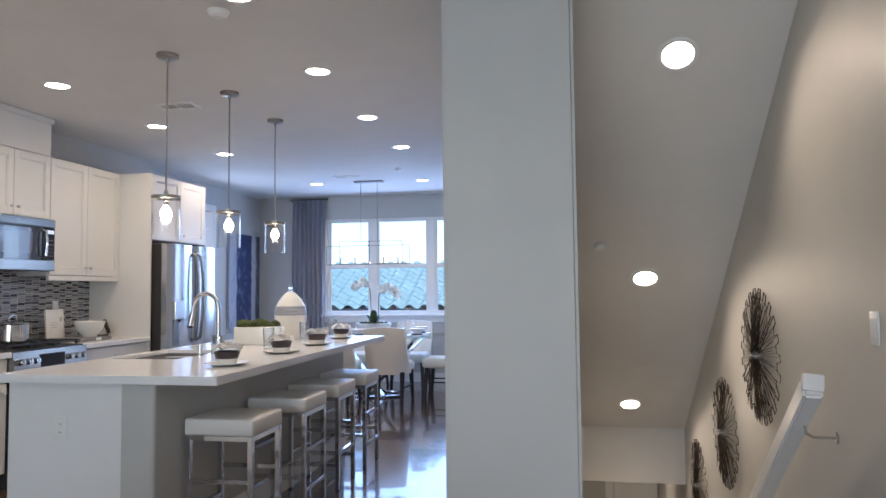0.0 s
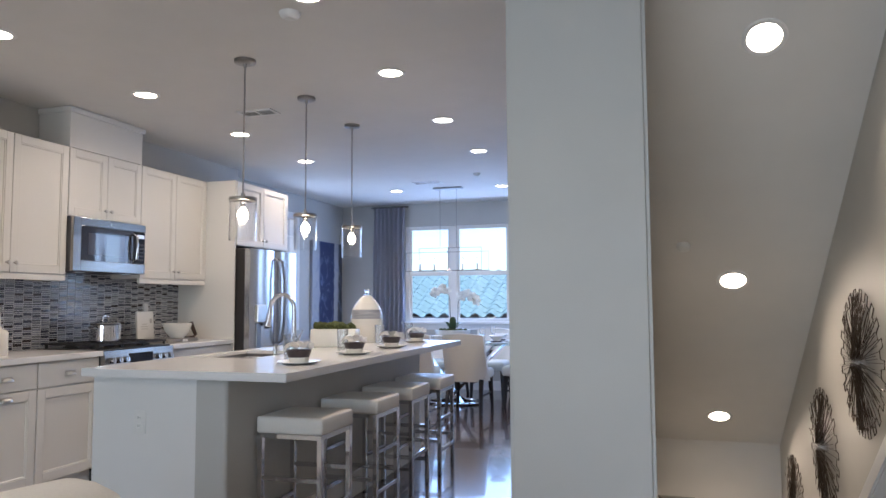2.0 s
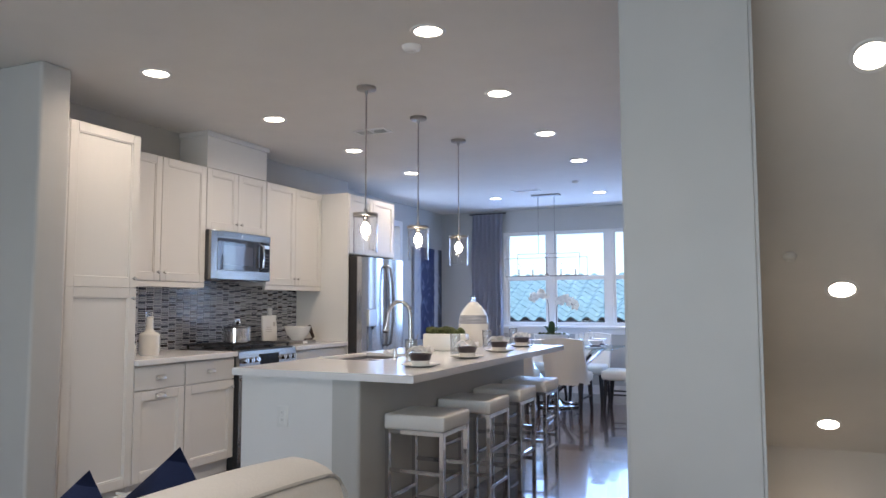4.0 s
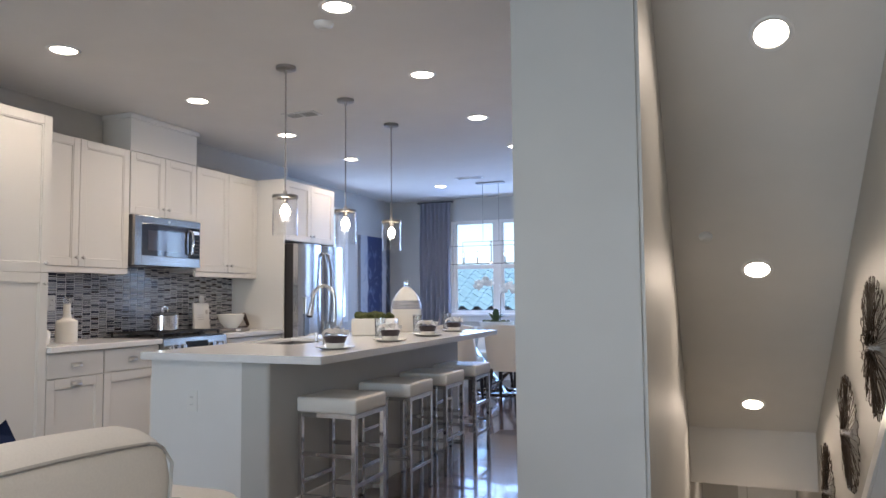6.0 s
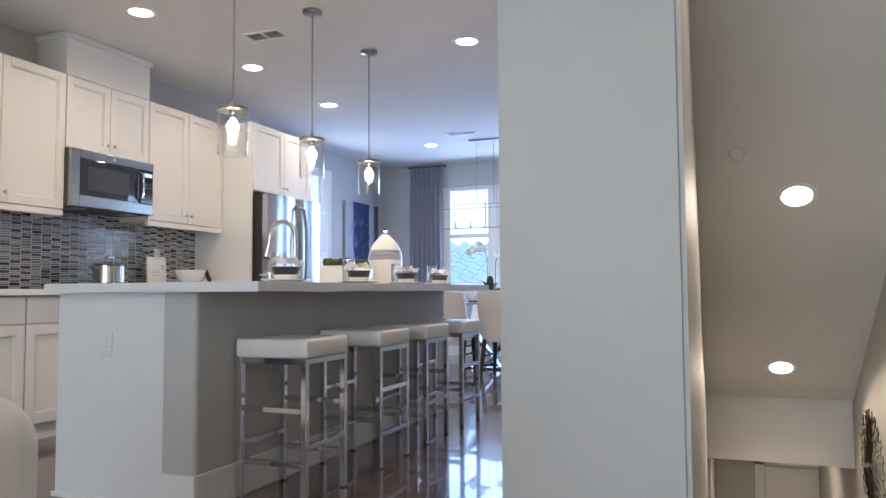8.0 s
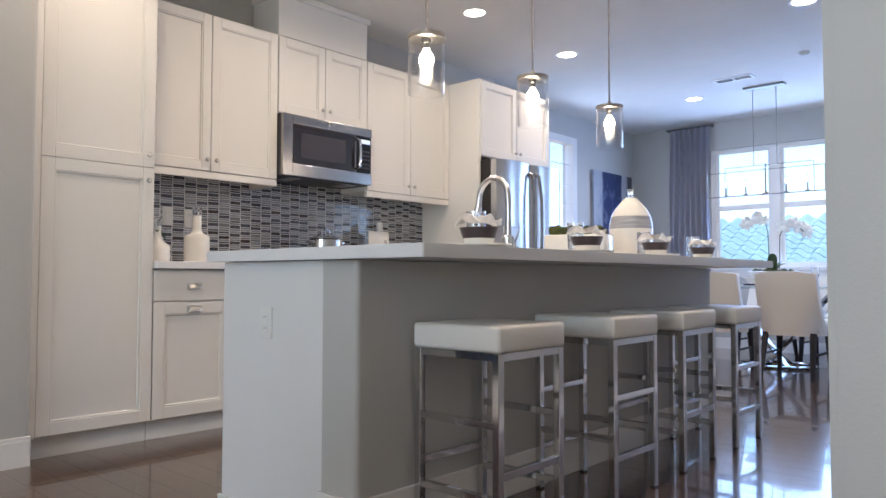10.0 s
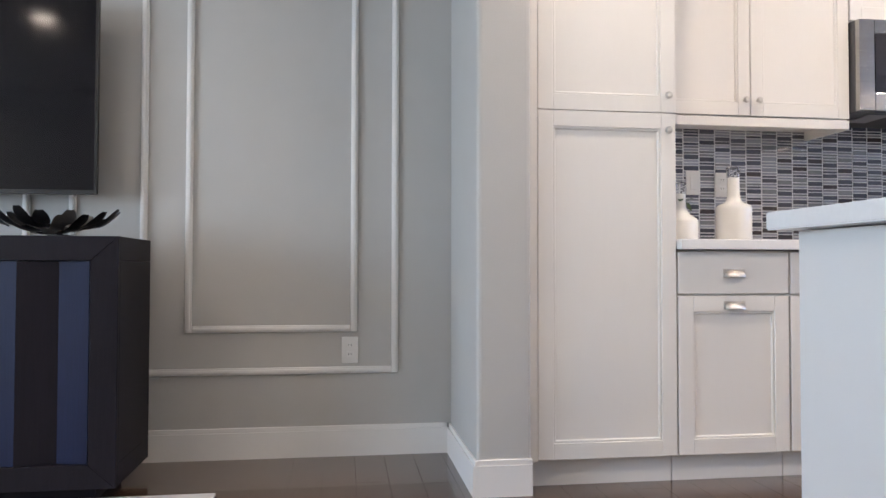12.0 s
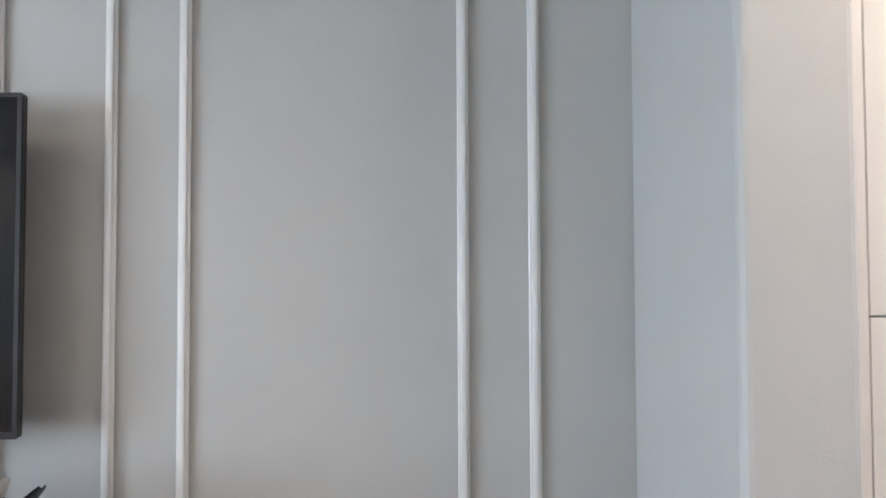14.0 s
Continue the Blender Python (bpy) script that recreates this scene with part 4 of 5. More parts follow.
# the pair at x 0.35 is unseen, added to brighten hall and sofa back
for x, y in ((-3.51, 3.745), (-3.541, 4.96), (-3.585, 6.21), (-3.622, 7.48), (-3.45, 9.68), (-1.67, 3.82), (-1.715, 5.04), (-1.755, 6.30), (-1.778, 7.55), (-2.03, 9.708), (-1.6, 0.5), (-3.5, 0.5), (-1.6, -1.8), (-3.5, -1.8), (0.35, 1.0), (0.35, -1.4)):
    downlight(x, y, power=2.15 if y > 2 else 3.1)
SLOPE = math.degrees(math.atan(SL))
for x, y, power in ((0.385, 4.184, 1.9), (0.334, 5.56, 2.5), (0.31, 6.93, 3.3)):
    downlight(x, y, slope_z(y), SLOPE, power, 140)
# unseen fixture, added to brighten the lower hall
downlight(0.3, 8.4, -0.365, 0.0, 1.8)


def detector(x, y, z, tilt=0.0, r=0.055):
    d = thing("smoke_detector", "small round white ceiling detector", "detector", "ceiling detectors")
    d.matrix_basis = pose(x, y, z, -tilt, 0, 0)
    part("housing", lathe(bmesh.new(), [(0, -0.03), (r * 0.6, -0.03), (r * 0.85, -0.022), (r, -0.006), (r, -0.0005), (0, -0.0005)], n=28), PLASTIC, d, "", True)
    part("ring", lathe(bmesh.new(), [(r * 0.3, -0.033), (r * 0.5, -0.033), (r * 0.5, -0.0295), (r * 0.3, -0.0295)], n=24), TRIM, d)


detector(-1.85, 3.985, H)
detector(-2.11, 8.75, H, r=0.04)
detector(0.045, 5.293, slope_z(5.293), SLOPE, 0.04)


def vent(x, y, w, dpt):
    v = thing("ceiling_vent", "white louvred ceiling air vent", "vent", "ceiling vents", at=(x, y, H))
    bm = bmesh.new()
    for a in ((-w / 2, w / 2, -dpt / 2, -dpt / 2 + 0.02), (-w / 2, w / 2, dpt / 2 - 0.02, dpt / 2), (-w / 2, -w / 2 + 0.02, -dpt / 2 + 0.02, dpt / 2 - 0.02), (w / 2 - 0.02, w / 2, -dpt / 2 + 0.02, dpt / 2 - 0.02), (-0.008, 0.008, -dpt / 2 + 0.02, dpt / 2 - 0.02)):
        box(bm, *a, -0.009, -0.0005)
    part("frame", bm, TRIM, v)
    part("backing", boxed(-w / 2 + 0.02, w / 2 - 0.02, -dpt / 2 + 0.02, dpt / 2 - 0.02, -0.002, -0.0006), SLOT, v)
    n = 7
    for k in range(n):
        yy = -dpt / 2 + 0.02 + (dpt - 0.04) * (k + 0.5) / n
        bm = bmesh.new()
        bmesh.ops.create_cube(bm, size=1, matrix=pose(0, yy, -0.0055, 35, 0, 0) @ Matrix.Diagonal((w - 0.042, 0.011, 0.0012, 1)))
        part("slat", bm, TRIM, v)


vent(-3.04, 5.62, 0.30, 0.16)
vent(-2.85, 9.17, 0.36, 0.14)


def pendant(x, y):
    p = thing("pendant_lamp", "lit pendant lamp with clear glass cylinder and nickel cap", "pendant lamp", "pendants over the island", at=(x, y, 0))
    part("canopy", lathe(bmesh.new(), [(0, H - 0.0005), (0.065, H - 0.0005), (0.065, H - 0.018), (0.06, H - 0.022), (0.012, H - 0.024), (0.008, H - 0.05), (0, H - 0.05)]), PENDANT_METAL, p, "satin nickel ceiling canopy", True)
    part("stem", rod(bmesh.new(), (0, 0, 1.9), (0, 0, H - 0.04), 0.0055, n=10), PENDANT_METAL, p, "", True)
    part("cap", lathe(bmesh.new(), [(0, 1.925), (0.012, 1.925), (0.014, 1.905), (0.03, 1.899), (0.083, 1.896), (0.0835, 1.878), (0.078, 1.876), (0, 1.882)]), PENDANT_METAL, p, "", True)
    part("socket", lathe(bmesh.new(), [(0, 1.8815), (0.02, 1.8815), (0.02, 1.865), (0.015, 1.86), (0.015, 1.838), (0, 1.838)], n=20), PENDANT_METAL, p, "", True)
    sh = part("shade", lathe(bmesh.new(), [(0.0805, 1.876), (0.0805, 1.642), (0.0785, 1.637), (0.0755, 1.637), (0.0765, 1.643), (0.0765, 1.876)], n=48), BLOWN, p, "clear glass cylinder shade", True)
    sh.visible_shadow = False
    part("bulb", lathe(bmesh.new(), [(0, 1.75), (0.012, 1.753), (0.028, 1.77), (0.033, 1.79), (0.028, 1.81), (0.016, 1.828), (0.012, 1.838), (0, 1.838)], n=20), FILAMENT, p, "glowing teardrop bulb", True)
    return p


for x, y in ((-2.467, 4.54), (-2.497, 5.376), (-2.522, 6.22)):
    pendant(x, y)

# ---- dining end ----
ch = thing("linear_chandelier", "slim grey metal linear chandelier of open rectangular frames", "chandelier", at=(-2.72, 9.62, 0))
part("canopy", boxed(-0.19, 0.19, -0.05, 0.05, H - 0.022, H - 0.0005, bevel=0.003), BRONZE, ch)
for x in (-0.11, 0.11):
    part("hanging_rod", rod(bmesh.new(), (x, 0, 1.96), (x, 0, H - 0.02), 0.004, n=8), BRONZE, ch)


def frame_loop(x0, x1, z0, z1, y, r=0.0035):
    bm = bmesh.new()
    for a, b in (((x0, y, z0), (x1, y, z0)), ((x0, y, z1), (x1, y, z1)), ((x0, y, z0), (x0, y, z1)), ((x1, y, z0), (x1, y, z1))):
        bar(bm, a, b, 2 * r)
    return bm


part("frame", frame_loop(-0.55, 0.55, 1.66, 1.90, -0.07), BRONZE, ch)
part("frame", frame_loop(-0.42, 0.42, 1.675, 1.965, 0.07), BRONZE, ch)
part("centre_post", rod(rod(bmesh.new(), (0, 0, 1.66), (0, 0, 1.97), 0.008), (0, 0, 1.655), (0, 0, 1.70), 0.05, 0.012), BRONZE, ch)
part("rail", bar(bar(bar(bmesh.new(), (-0.55, 0, 1.665), (0.55, 0, 1.665), 0.01), (0, -0.07, 1.665), (0, 0.07, 1.665), 0.01), (0, -0.07, 1.9), (0, 0.07, 1.965), 0.01), BRONZE, ch)
for x in (-0.38, -0.19, 0.19, 0.38):
    c = part("candle", rod(rod(bmesh.new(), (x, 0, 1.67), (x, 0, 1.755), 0.0085), (x, 0, 1.67), (x, 0, 1.68), 0.024, 0.024), BRONZE, ch)
    part("bulb", lathe(bmesh.new(), [(0, 1.755), (0.008, 1.758), (0.014, 1.78), (0.01, 1.81), (0, 1.835)], x, 0, 12), CLEAR, c, "", True)

tb = thing("dining_table", "glass-topped dining table on crossed chrome legs", "table", at=(-2.64, 9.62, 0))
part("tabletop", boxed(-0.85, 0.85, -0.5, 0.5, 0.748, 0.76, bevel=0.003), TABLE_GLASS, tb, "clear glass top")
for sx in (-1, 1):
    for sy in (-1, 1):
        part("leg", bar(bmesh.new(), (sx * 0.6, sy * 0.34, 0.747), (-sx * 0.12, -sy * 0.1, 0.008), 0.055, 0.022), CHROME, tb)
part("base_ring", tube(bmesh.new(), [(0.34 * math.cos(a), 0.26 * math.sin(a), 0.016) for a in [2 * math.pi * k / 32 for k in range(33)]], 0.015, 8), CHROME, tb, "", True)


def dining_chair(x, y, turn, label="off-white upholstered dining chair with dark tapered legs"):
    """Origin under the seat; the chair faces +y before the turn."""
    c = thing("dining_chair", label, "chair", "chairs round the dining table", at=(x, y, 0), turn=turn)
    bm = boxed(-0.24, 0.24, -0.17, 0.27, 0.37, 0.49, bevel=0.045, seg=4)
    part("seat", bm, LINEN, c, "", True)
    bm = bmesh.new()
    cols, rows = 16, 9
    front, back = [], []
    for j in range(rows):
        v = j / (rows - 1)
        for face, off in ((front, 0.0), (back, 0.07)):
            line = []
            for i in range(cols + 1):
                u = 2 * i / cols - 1
                half = 0.255 - 0.012 * v
                wing = 0.3 * max(0.0, abs(u) - 0.4) ** 1.4 * max(0.0, 1 - 1.1 * v) ** 1.5
                zt = 0.36 + v * (0.545 - 0.025 * u * u)
                shrink = 1 - (0.3 * off / 0.07) * 0.02
                line.append(bm.verts.new((u * half * shrink, -0.19 - off - 0.07 * v + wing + 0.03 * abs(u) ** 2, zt)))
            face.append(line)
    for face, flip in ((front, 1), (back, 0)):
        for a, b in zip(face, face[1:]):
            for i in range(cols):
                bm.faces.new((a[i], a[i + 1], b[i + 1], b[i]))
    for i in range(cols):
        bm.faces.new((front[-1][i], front[-1][i + 1], back[-1][i + 1], back[-1][i]))
        bm.faces.new((front[0][i], front[0][i + 1], back[0][i + 1], back[0][i]))
    for j in range(rows - 1):
        for i in (0, cols):
            bm.faces.new((front[j][i], front[j + 1][i], back[j + 1][i], back[j][i]))
    part("backrest", bm, LINEN, c, "curved off-white upholstered back", True)
    for sx in (-1, 1):
        part("leg", rod(bmesh.new(), (sx * 0.2, 0.21, 0.38), (sx * 0.215, 0.235, 0), 0.029, 0.019, 8), ESPRESSO, c, "dark espresso leg")
        part("leg", rod(bmesh.new(), (sx * 0.19, -0.19, 0.38), (sx * 0.205, -0.29, 0), 0.029, 0.019, 8), ESPRESSO, c)
        part("stretcher", bar(bmesh.new(), (sx * 0.205, 0.22, 0.2), (sx * 0.195, -0.235, 0.2), 0.018), ESPRESSO, c)
    return c


dc = dining_chair(-2.29, 9.02, 0)
copy_thing(dc, pose(-2.95, 9.03, 0, 0, 0, 3))
copy_thing(dc, pose(-2.33, 10.26, 0, 0, 0, 180))
copy_thing(dc, pose(-2.94, 10.25, 0, 0, 0, 178))
copy_thing(dc, pose(-1.72, 9.60, 0, 0, 0, 90))
copy_thing(dc, pose(-3.62, 9.62, 0, 0, 0, -90))

orc = thing("orchid", "white orchid in an oval white bowl with moss", "plant", at=(-2.66, 9.6, 0.761))
bm = lathe(bmesh.new(), [(0, 0), (0.14, 0), (0.19, 0.04), (0.235, 0.15), (0.225, 0.152), (0.18, 0.05), (0, 0.04)], n=32)
bmesh.ops.scale(bm, vec=(1, 0.6, 1), verts=bm.verts)
part("bowl", bm, CERAMIC, orc, "white ceramic bowl", True)
rr = random.Random(3)
bm = bmesh.new()
for k in range(40):
    a, q = rr.uniform(0, 6.28), rr.uniform(0, 1) ** 0.5
    bmesh.ops.create_icosphere(bm, subdivisions=1, radius=rr.uniform(0.025, 0.04), matrix=Matrix.Translation((0.175 * q * math.cos(a), 0.095 * q * math.sin(a), 0.135 + rr.uniform(-0.01, 0.012))))
part("moss", bm, MOSS, orc)


def leaf_blade(bm, base, tip, width, lift, n=6, blunt=0.8):
    base, tip = Vector(base), Vector(tip)
    side = (tip - base).cross(Vector((0, 0, 1))).normalized()
    rows = []
    for k in range(n + 1):
        f = k / n
        p = base.lerp(tip, f) + Vector((0, 0, lift * math.sin(math.pi * f)))
        w = width * math.sin(math.pi * min(0.97, 0.1 + 0.85 * f)) ** blunt
        rows.append([bm.verts.new(p - side * w), bm.verts.new(p + Vector((0, 0, -0.15 * w))), bm.verts.new(p + side * w)])
    for a, b in zip(rows, rows[1:]):
        for i in range(2):
            bm.faces.new((a[i], a[i + 1], b[i + 1], b[i]))
    return bm


for k, (dx, dy, dz) in enumerate(((0.13, 0.02, 0.12), (-0.12, 0.03, 0.13), (0.03, -0.1, 0.22), (-0.09, -0.09, 0.16), (0.09, 0.09, 0.15))):
    part("leaf", leaf_blade(bmesh.new(), (0, 0, 0.1), (dx, dy, 0.1 + dz), 0.042, 0.05), LEAF, orc, "", True)


def petal_mesh(bm, p, r, rng_):
    for k in range(5):
        a = 2 * math.pi * k / 5 + rng_.uniform(-0.2, 0.2)
        m = Matrix.Translation(p) @ Euler((rng_.uniform(1.1, 1.9), 0, rng_.uniform(-0.6, 0.6))).to_matrix().to_4x4() @ Matrix.Rotation(a, 4, "Z") @ Matrix.Translation((r * 0.62, 0, 0)) @ Matrix.Diagonal((r * 0.62, r * 0.5, r * 0.1, 1))
        bmesh.ops.create_icosphere(bm, subdivisions=1, radius=1, matrix=m)


for s, (x0, lean, h) in enumerate(((-0.03, -1, 0.68), (0.06, 1, 0.58))):
    pts = [(x0, 0, 0.1), (x0 + 0.004 * lean, 0.005, 0.3), (x0 + 0.01 * lean, 0, 0.5 * h + 0.2), (x0 + 0.05 * lean, 0, h), (x0 + 0.14 * lean, 0.01, h + 0.015), (x0 + 0.24 * lean, 0.02, h - 0.07)]
    part("stem", tube(bmesh.new(), pts, 0.0045, 6), STEM, orc)
    for k in range(8):
        f = 0.35 + 0.65 * k / 7
        i = 2 + f * 3
        a, b = Vector(pts[int(min(i, 4))]), Vector(pts[int(min(i, 4)) + 1])
        p = a.lerp(b, min(1, i - int(min(i, 4)))) + Vector((rr.uniform(-0.02, 0.02), rr.uniform(-0.03, 0.03), rr.uniform(-0.05, 0.03)))
        bm = bmesh.new()
        petal_mesh(bm, p, rr.uniform(0.045, 0.062), rr)
        part("blossom", bm, PETAL, orc, "", True)

for x, y in ((-2.05, 9.42), (-2.75, 9.3), (-2.1, 9.85)):
    pl = thing("table_setting_bowl", "white bowl on a plate with a dark napkin", "bowl", "table settings", at=(x, y, 0.7605))
    part("plate", lathe(bmesh.new(), [(0, 0), (0.08, 0), (0.14, 0.012), (0.14, 0.016), (0.08, 0.006), (0, 0.006)]), CERAMIC, pl, "", True)
    part("napkin", boxed(-0.07, 0.07, -0.04, 0.04, 0.0145, 0.034, bevel=0.006), NAPKIN, pl)
    part("bowl", lathe(bmesh.new(), [(0, 0.035), (0.04, 0.035), (0.085, 0.085), (0.1, 0.09), (0.098, 0.094), (0.082, 0.09), (0.038, 0.042), (0, 0.042)]), CERAMIC, pl, "", True)


def wine_glass(x, y, z):
    g = solid("wine_glass", lathe(bmesh.new(), [(0, 0), (0.034, 0.001), (0.033, 0.004), (0.005, 0.008), (0.004, 0.08), (0.02, 0.095), (0.036, 0.125), (0.036, 0.16), (0.03, 0.195), (0.0285, 0.195), (0.0345, 0.16), (0.0345, 0.127), (0.018, 0.098), (0, 0.09)], n=24), CLEAR, "clear stemmed wine glass on the dining table", "glass", "dining glasses", True, at=(x, y, z))
    g.visible_shadow = False


wine_glass(-2.2, 9.3, 0.7605)
wine_glass(-2.22, 9.95, 0.7605)

# curtain
cur = thing("curtain", "floor-length grey-blue pleated curtain beside the window", "curtain")
bm = bmesh.new()
NX = 64
front = []
for j, z in enumerate((0.02, 0.5, 1.2, 2.0, 2.55, 2.69)):
    line = []
    for i in range(NX + 1):
        u = i / NX
        fold = math.sin(u * 2 * math.pi * 7 + 0.5 * math.sin(2.2 * z)) * (0.035 if z < 2.5 else 0.026)
        line.append(bm.verts.new((-4.30 + 0.50 * u + 0.012 * math.sin(3 * z + 6 * u), YN - 0.075 + fold, z)))
    front.append(line)
for a, b in zip(front, front[1:]):
    for i in range(NX):
        bm.faces.new((a[i], a[i + 1], b[i + 1], b[i]))
bmesh.ops.solidify(bm, geom=bm.faces[:], thickness=0.003)
part("drape", bm, CURTAIN, cur, "", True)
part("rod", rod(bmesh.new(), (-4.34, YN - 0.075, 2.70), (-3.74, YN - 0.075, 2.70), 0.012), DARK_STEEL, cur, "dark curtain rod", True)
for x in (-4.32, -3.78):
    part("bracket", bar(bmesh.new(), (x, YN - 0.07, 2.70), (x, YN - 0.001, 2.70), 0.02), DARK_STEEL, cur)
solid("wall_painting", boxed(XD + 0.002, XD + 0.045, 9.92, 10.88, 0.78, 2.15, bevel=0.002), CANVAS, "large navy and white abstract canvas on the dining wall", "painting")


# ---- on the island ----
def place_setting(x, y, turn):
    s = thing("place_setting", "white plate and bowl with a plum band and folded napkin", "tableware", "place settings on the island", at=(x, y, 0.9462), turn=turn)
    part("plate", lathe(bmesh.new(), [(0, 0), (0.065, 0), (0.112, 0.013), (0.114, 0.017), (0.065, 0.006), (0, 0.006)]), CERAMIC, s, "", True)
    part("bowl", lathe(bmesh.new(), [(0, 0.0065), (0.048, 0.0065), (0.055, 0.034), (0.055, 0.036), (0, 0.036)]), CERAMIC, s, "", True)
    part("bowl_band", lathe(bmesh.new(), [(0.0, 0.0365), (0.056, 0.0365), (0.068, 0.073), (0.064, 0.073), (0.052, 0.042), (0, 0.042)]), NAPKIN, s, "dark plum bowl rim", True)
    bm = bmesh.new()
    nu, nv = 44, 18
    grid = []
    for i in range(nu + 1):
        u = (i / nu - 0.5) * 0.156
        line = []
        for j in range(nv + 1):
            w = (j / nv - 0.5) * (0.095 + 0.03 * math.sin(34 * u + 1) + 0.02 * math.sin(71 * u))
            lump = 0.02 * noise.noise(Vector((u * 26, w * 30, 0.3))) + 0.009 * math.sin(120 * w + 30 * u)
            over = max(0.0, abs(u) - 0.068)
            z_ = max(0.0765, 0.098 + lump + 0.008 * math.exp(-u * u / 0.0012)) - (0.5 + 6 * over) * over * (2.2 if u < 0 else 0.6)
            line.append(bm.verts.new((u, w + 0.012 * math.sin(22 * u), z_)))
        grid.append(line)
    for a, b in zip(grid, grid[1:]):
        for j in range(nv):
            bm.faces.new((a[j], b[j], b[j + 1], a[j + 1]))
    bmesh.ops.solidify(bm, geom=bm.faces[:], thickness=0.002)
    part("napkin", bm, CLOTH, s, "folded white napkin", True)
    return s


def tumbler(x, y, label="clear glass tumbler beside a place setting"):
    g = solid("tumbler", lathe(bmesh.new(), [(0, 0), (0.031, 0), (0.033, 0.002), (0.037, 0.148), (0.0352, 0.148), (0.031, 0.014), (0, 0.012)], n=32), TUMBLER, label, "glass", "tumblers on the island", True, at=(x, y, 0.9463))
    g.visible_shadow = False
    return g


SETTINGS = ((-1.91, 4.22, 35), (-1.917, 4.94, 22), (-1.93, 5.60, 12), (-1.99, 6.31, 28))
ps = None
for k, (x, y, turn) in enumerate(SETTINGS):
    if ps is None:
        ps = place_setting(x, y, turn)
    else:
        copy_thing(ps, pose(x, y, 0.9462, 0, 0, turn))
for x, y in ((-2.041, 4.363), (-2.072, 5.099), (-2.148, 5.91), (-2.127, 6.499)):
    tumbler(x, y)
pt = thing("moss_planter", "rectangular white planter filled with green moss", "planter", at=(-2.375, 5.62, 0.9462), turn=12)
bm = bmesh.new()
box(bm, -0.168, 0.168, -0.08, 0.08, 0, 0.13, bevel=0.012, seg=3)
part("pot", bm, CERAMIC, pt, "white ceramic pot", True)
bm = bmesh.new()
for k in range(70):
    r = rr.uniform(0.016, 0.032)
    bmesh.ops.create_icosphere(bm, subdivisions=2, radius=r, matrix=Matrix.Translation((rr.uniform(-0.135, 0.135), rr.uniform(-0.055, 0.055), 0.13 + rr.uniform(-0.005, 0.028))))
for v in bm.verts:
    v.co += 0.006 * noise.noise_vector(v.co * 60)
part("moss", bm, MOSS, pt)
jar = thing("glazed_vase", "bulbous cream vase with a grey band and glass neck", "vase", at=(-2.385, 6.22, 0.9462))
jar.scale = (0.9, 0.9, 1.0)
part("lower_body", lathe(bmesh.new(), [(0, 0), (0.128, 0), (0.134, 0.01), (0.138, 0.12), (0.141, 0.19), (0, 0.19)], n=40), CERAMIC, jar, "", True)
part("band", lathe(bmesh.new(), [(0, 0.1905), (0.141, 0.1905), (0.138, 0.225), (0.128, 0.262), (0, 0.262)], n=40), GREYBAND, jar, "brushed grey glaze band", True)
part("shoulder", lathe(bmesh.new(), [(0, 0.2625), (0.128, 0.2625), (0.105, 0.305), (0.072, 0.342), (0.04, 0.372), (0, 0.38)], n=40), CERAMIC, jar, "", True)
part("neck", lathe(bmesh.new(), [(0.0, 0.376), (0.03, 0.378), (0.02, 0.392), (0.019, 0.405), (0.026, 0.425), (0.024, 0.426), (0, 0.41)], n=24), CLEAR, jar, "", True)

# ---- on the kitchen counter ----
CT = 0.9312


def bottle(x, y, h, r, label):
    b = thing("ceramic_bottle", label, "bottle", "bottles on the counter", at=(x, y, CT))
    part("body", lathe(bmesh.new(), [(0, 0), (r * 0.95, 0), (r, 0.006), (r, h * 0.44), (r * 0.97, h * 0.475), (r * 0.85, h * 0.50), (r * 0.55, h * 0.525), (r * 0.42, h * 0.56), (r * 0.36, h * 0.61), (r * 0.34, h * 0.85), (r * 0.38, h * 0.86), (0, h * 0.86)]), CERAMIC, b, "", True)
    part("stopper", lathe(bmesh.new(), [(0, h * 0.861), (r * 0.37, h * 0.861), (r * 0.40, h), (r * 0.36, h), (0, h * 0.96)]), CLEAR, b, "clear glass stopper", True)


bottle(-4.26, 4.465, 0.325, 0.074, "matt white bottle with a glass stopper")
mj = thing("sprig_bottle", "squat white bottle with a glass stopper and green sprig", "bottle", at=(-4.2, 4.195, CT))
part("body", lathe(bmesh.new(), [(0, 0), (0.064, 0), (0.068, 0.006), (0.069, 0.08), (0.064, 0.094), (0.04, 0.11), (0.03, 0.122), (0.022, 0.14), (0.019, 0.165), (0.019, 0.2), (0, 0.2)]), CERAMIC, mj, "", True)
part("stopper", lathe(bmesh.new(), [(0, 0.2005), (0.02, 0.2005), (0.022, 0.245), (0.019, 0.248), (0, 0.244)]), CLEAR, mj, "clear glass stopper", True)
for k, (dx, dy, dz) in enumerate(((0.03, 0.035, -0.02), (-0.02, 0.045, -0.035), (0.01, 0.04, 0.01), (0.035, -0.02, 0.0))):
    part("leaf", leaf_blade(bmesh.new(), (dx * 0.3, dy * 0.3, 0.165), (dx * 1.3, dy * 1.3, 0.165 + dz), 0.012, 0.012), LEAF, mj)
pot = thing("stock_pot", "polished steel stock pot with a lid on the range", "pot", at=(-4.24, 5.405, 0.9735))
part("body", lathe(bmesh.new(), [(0, 0), (0.105, 0), (0.112, 0.006), (0.112, 0.128), (0.117, 0.132), (0.112, 0.136), (0, 0.136)], n=40), CHROME, pot, "", True)
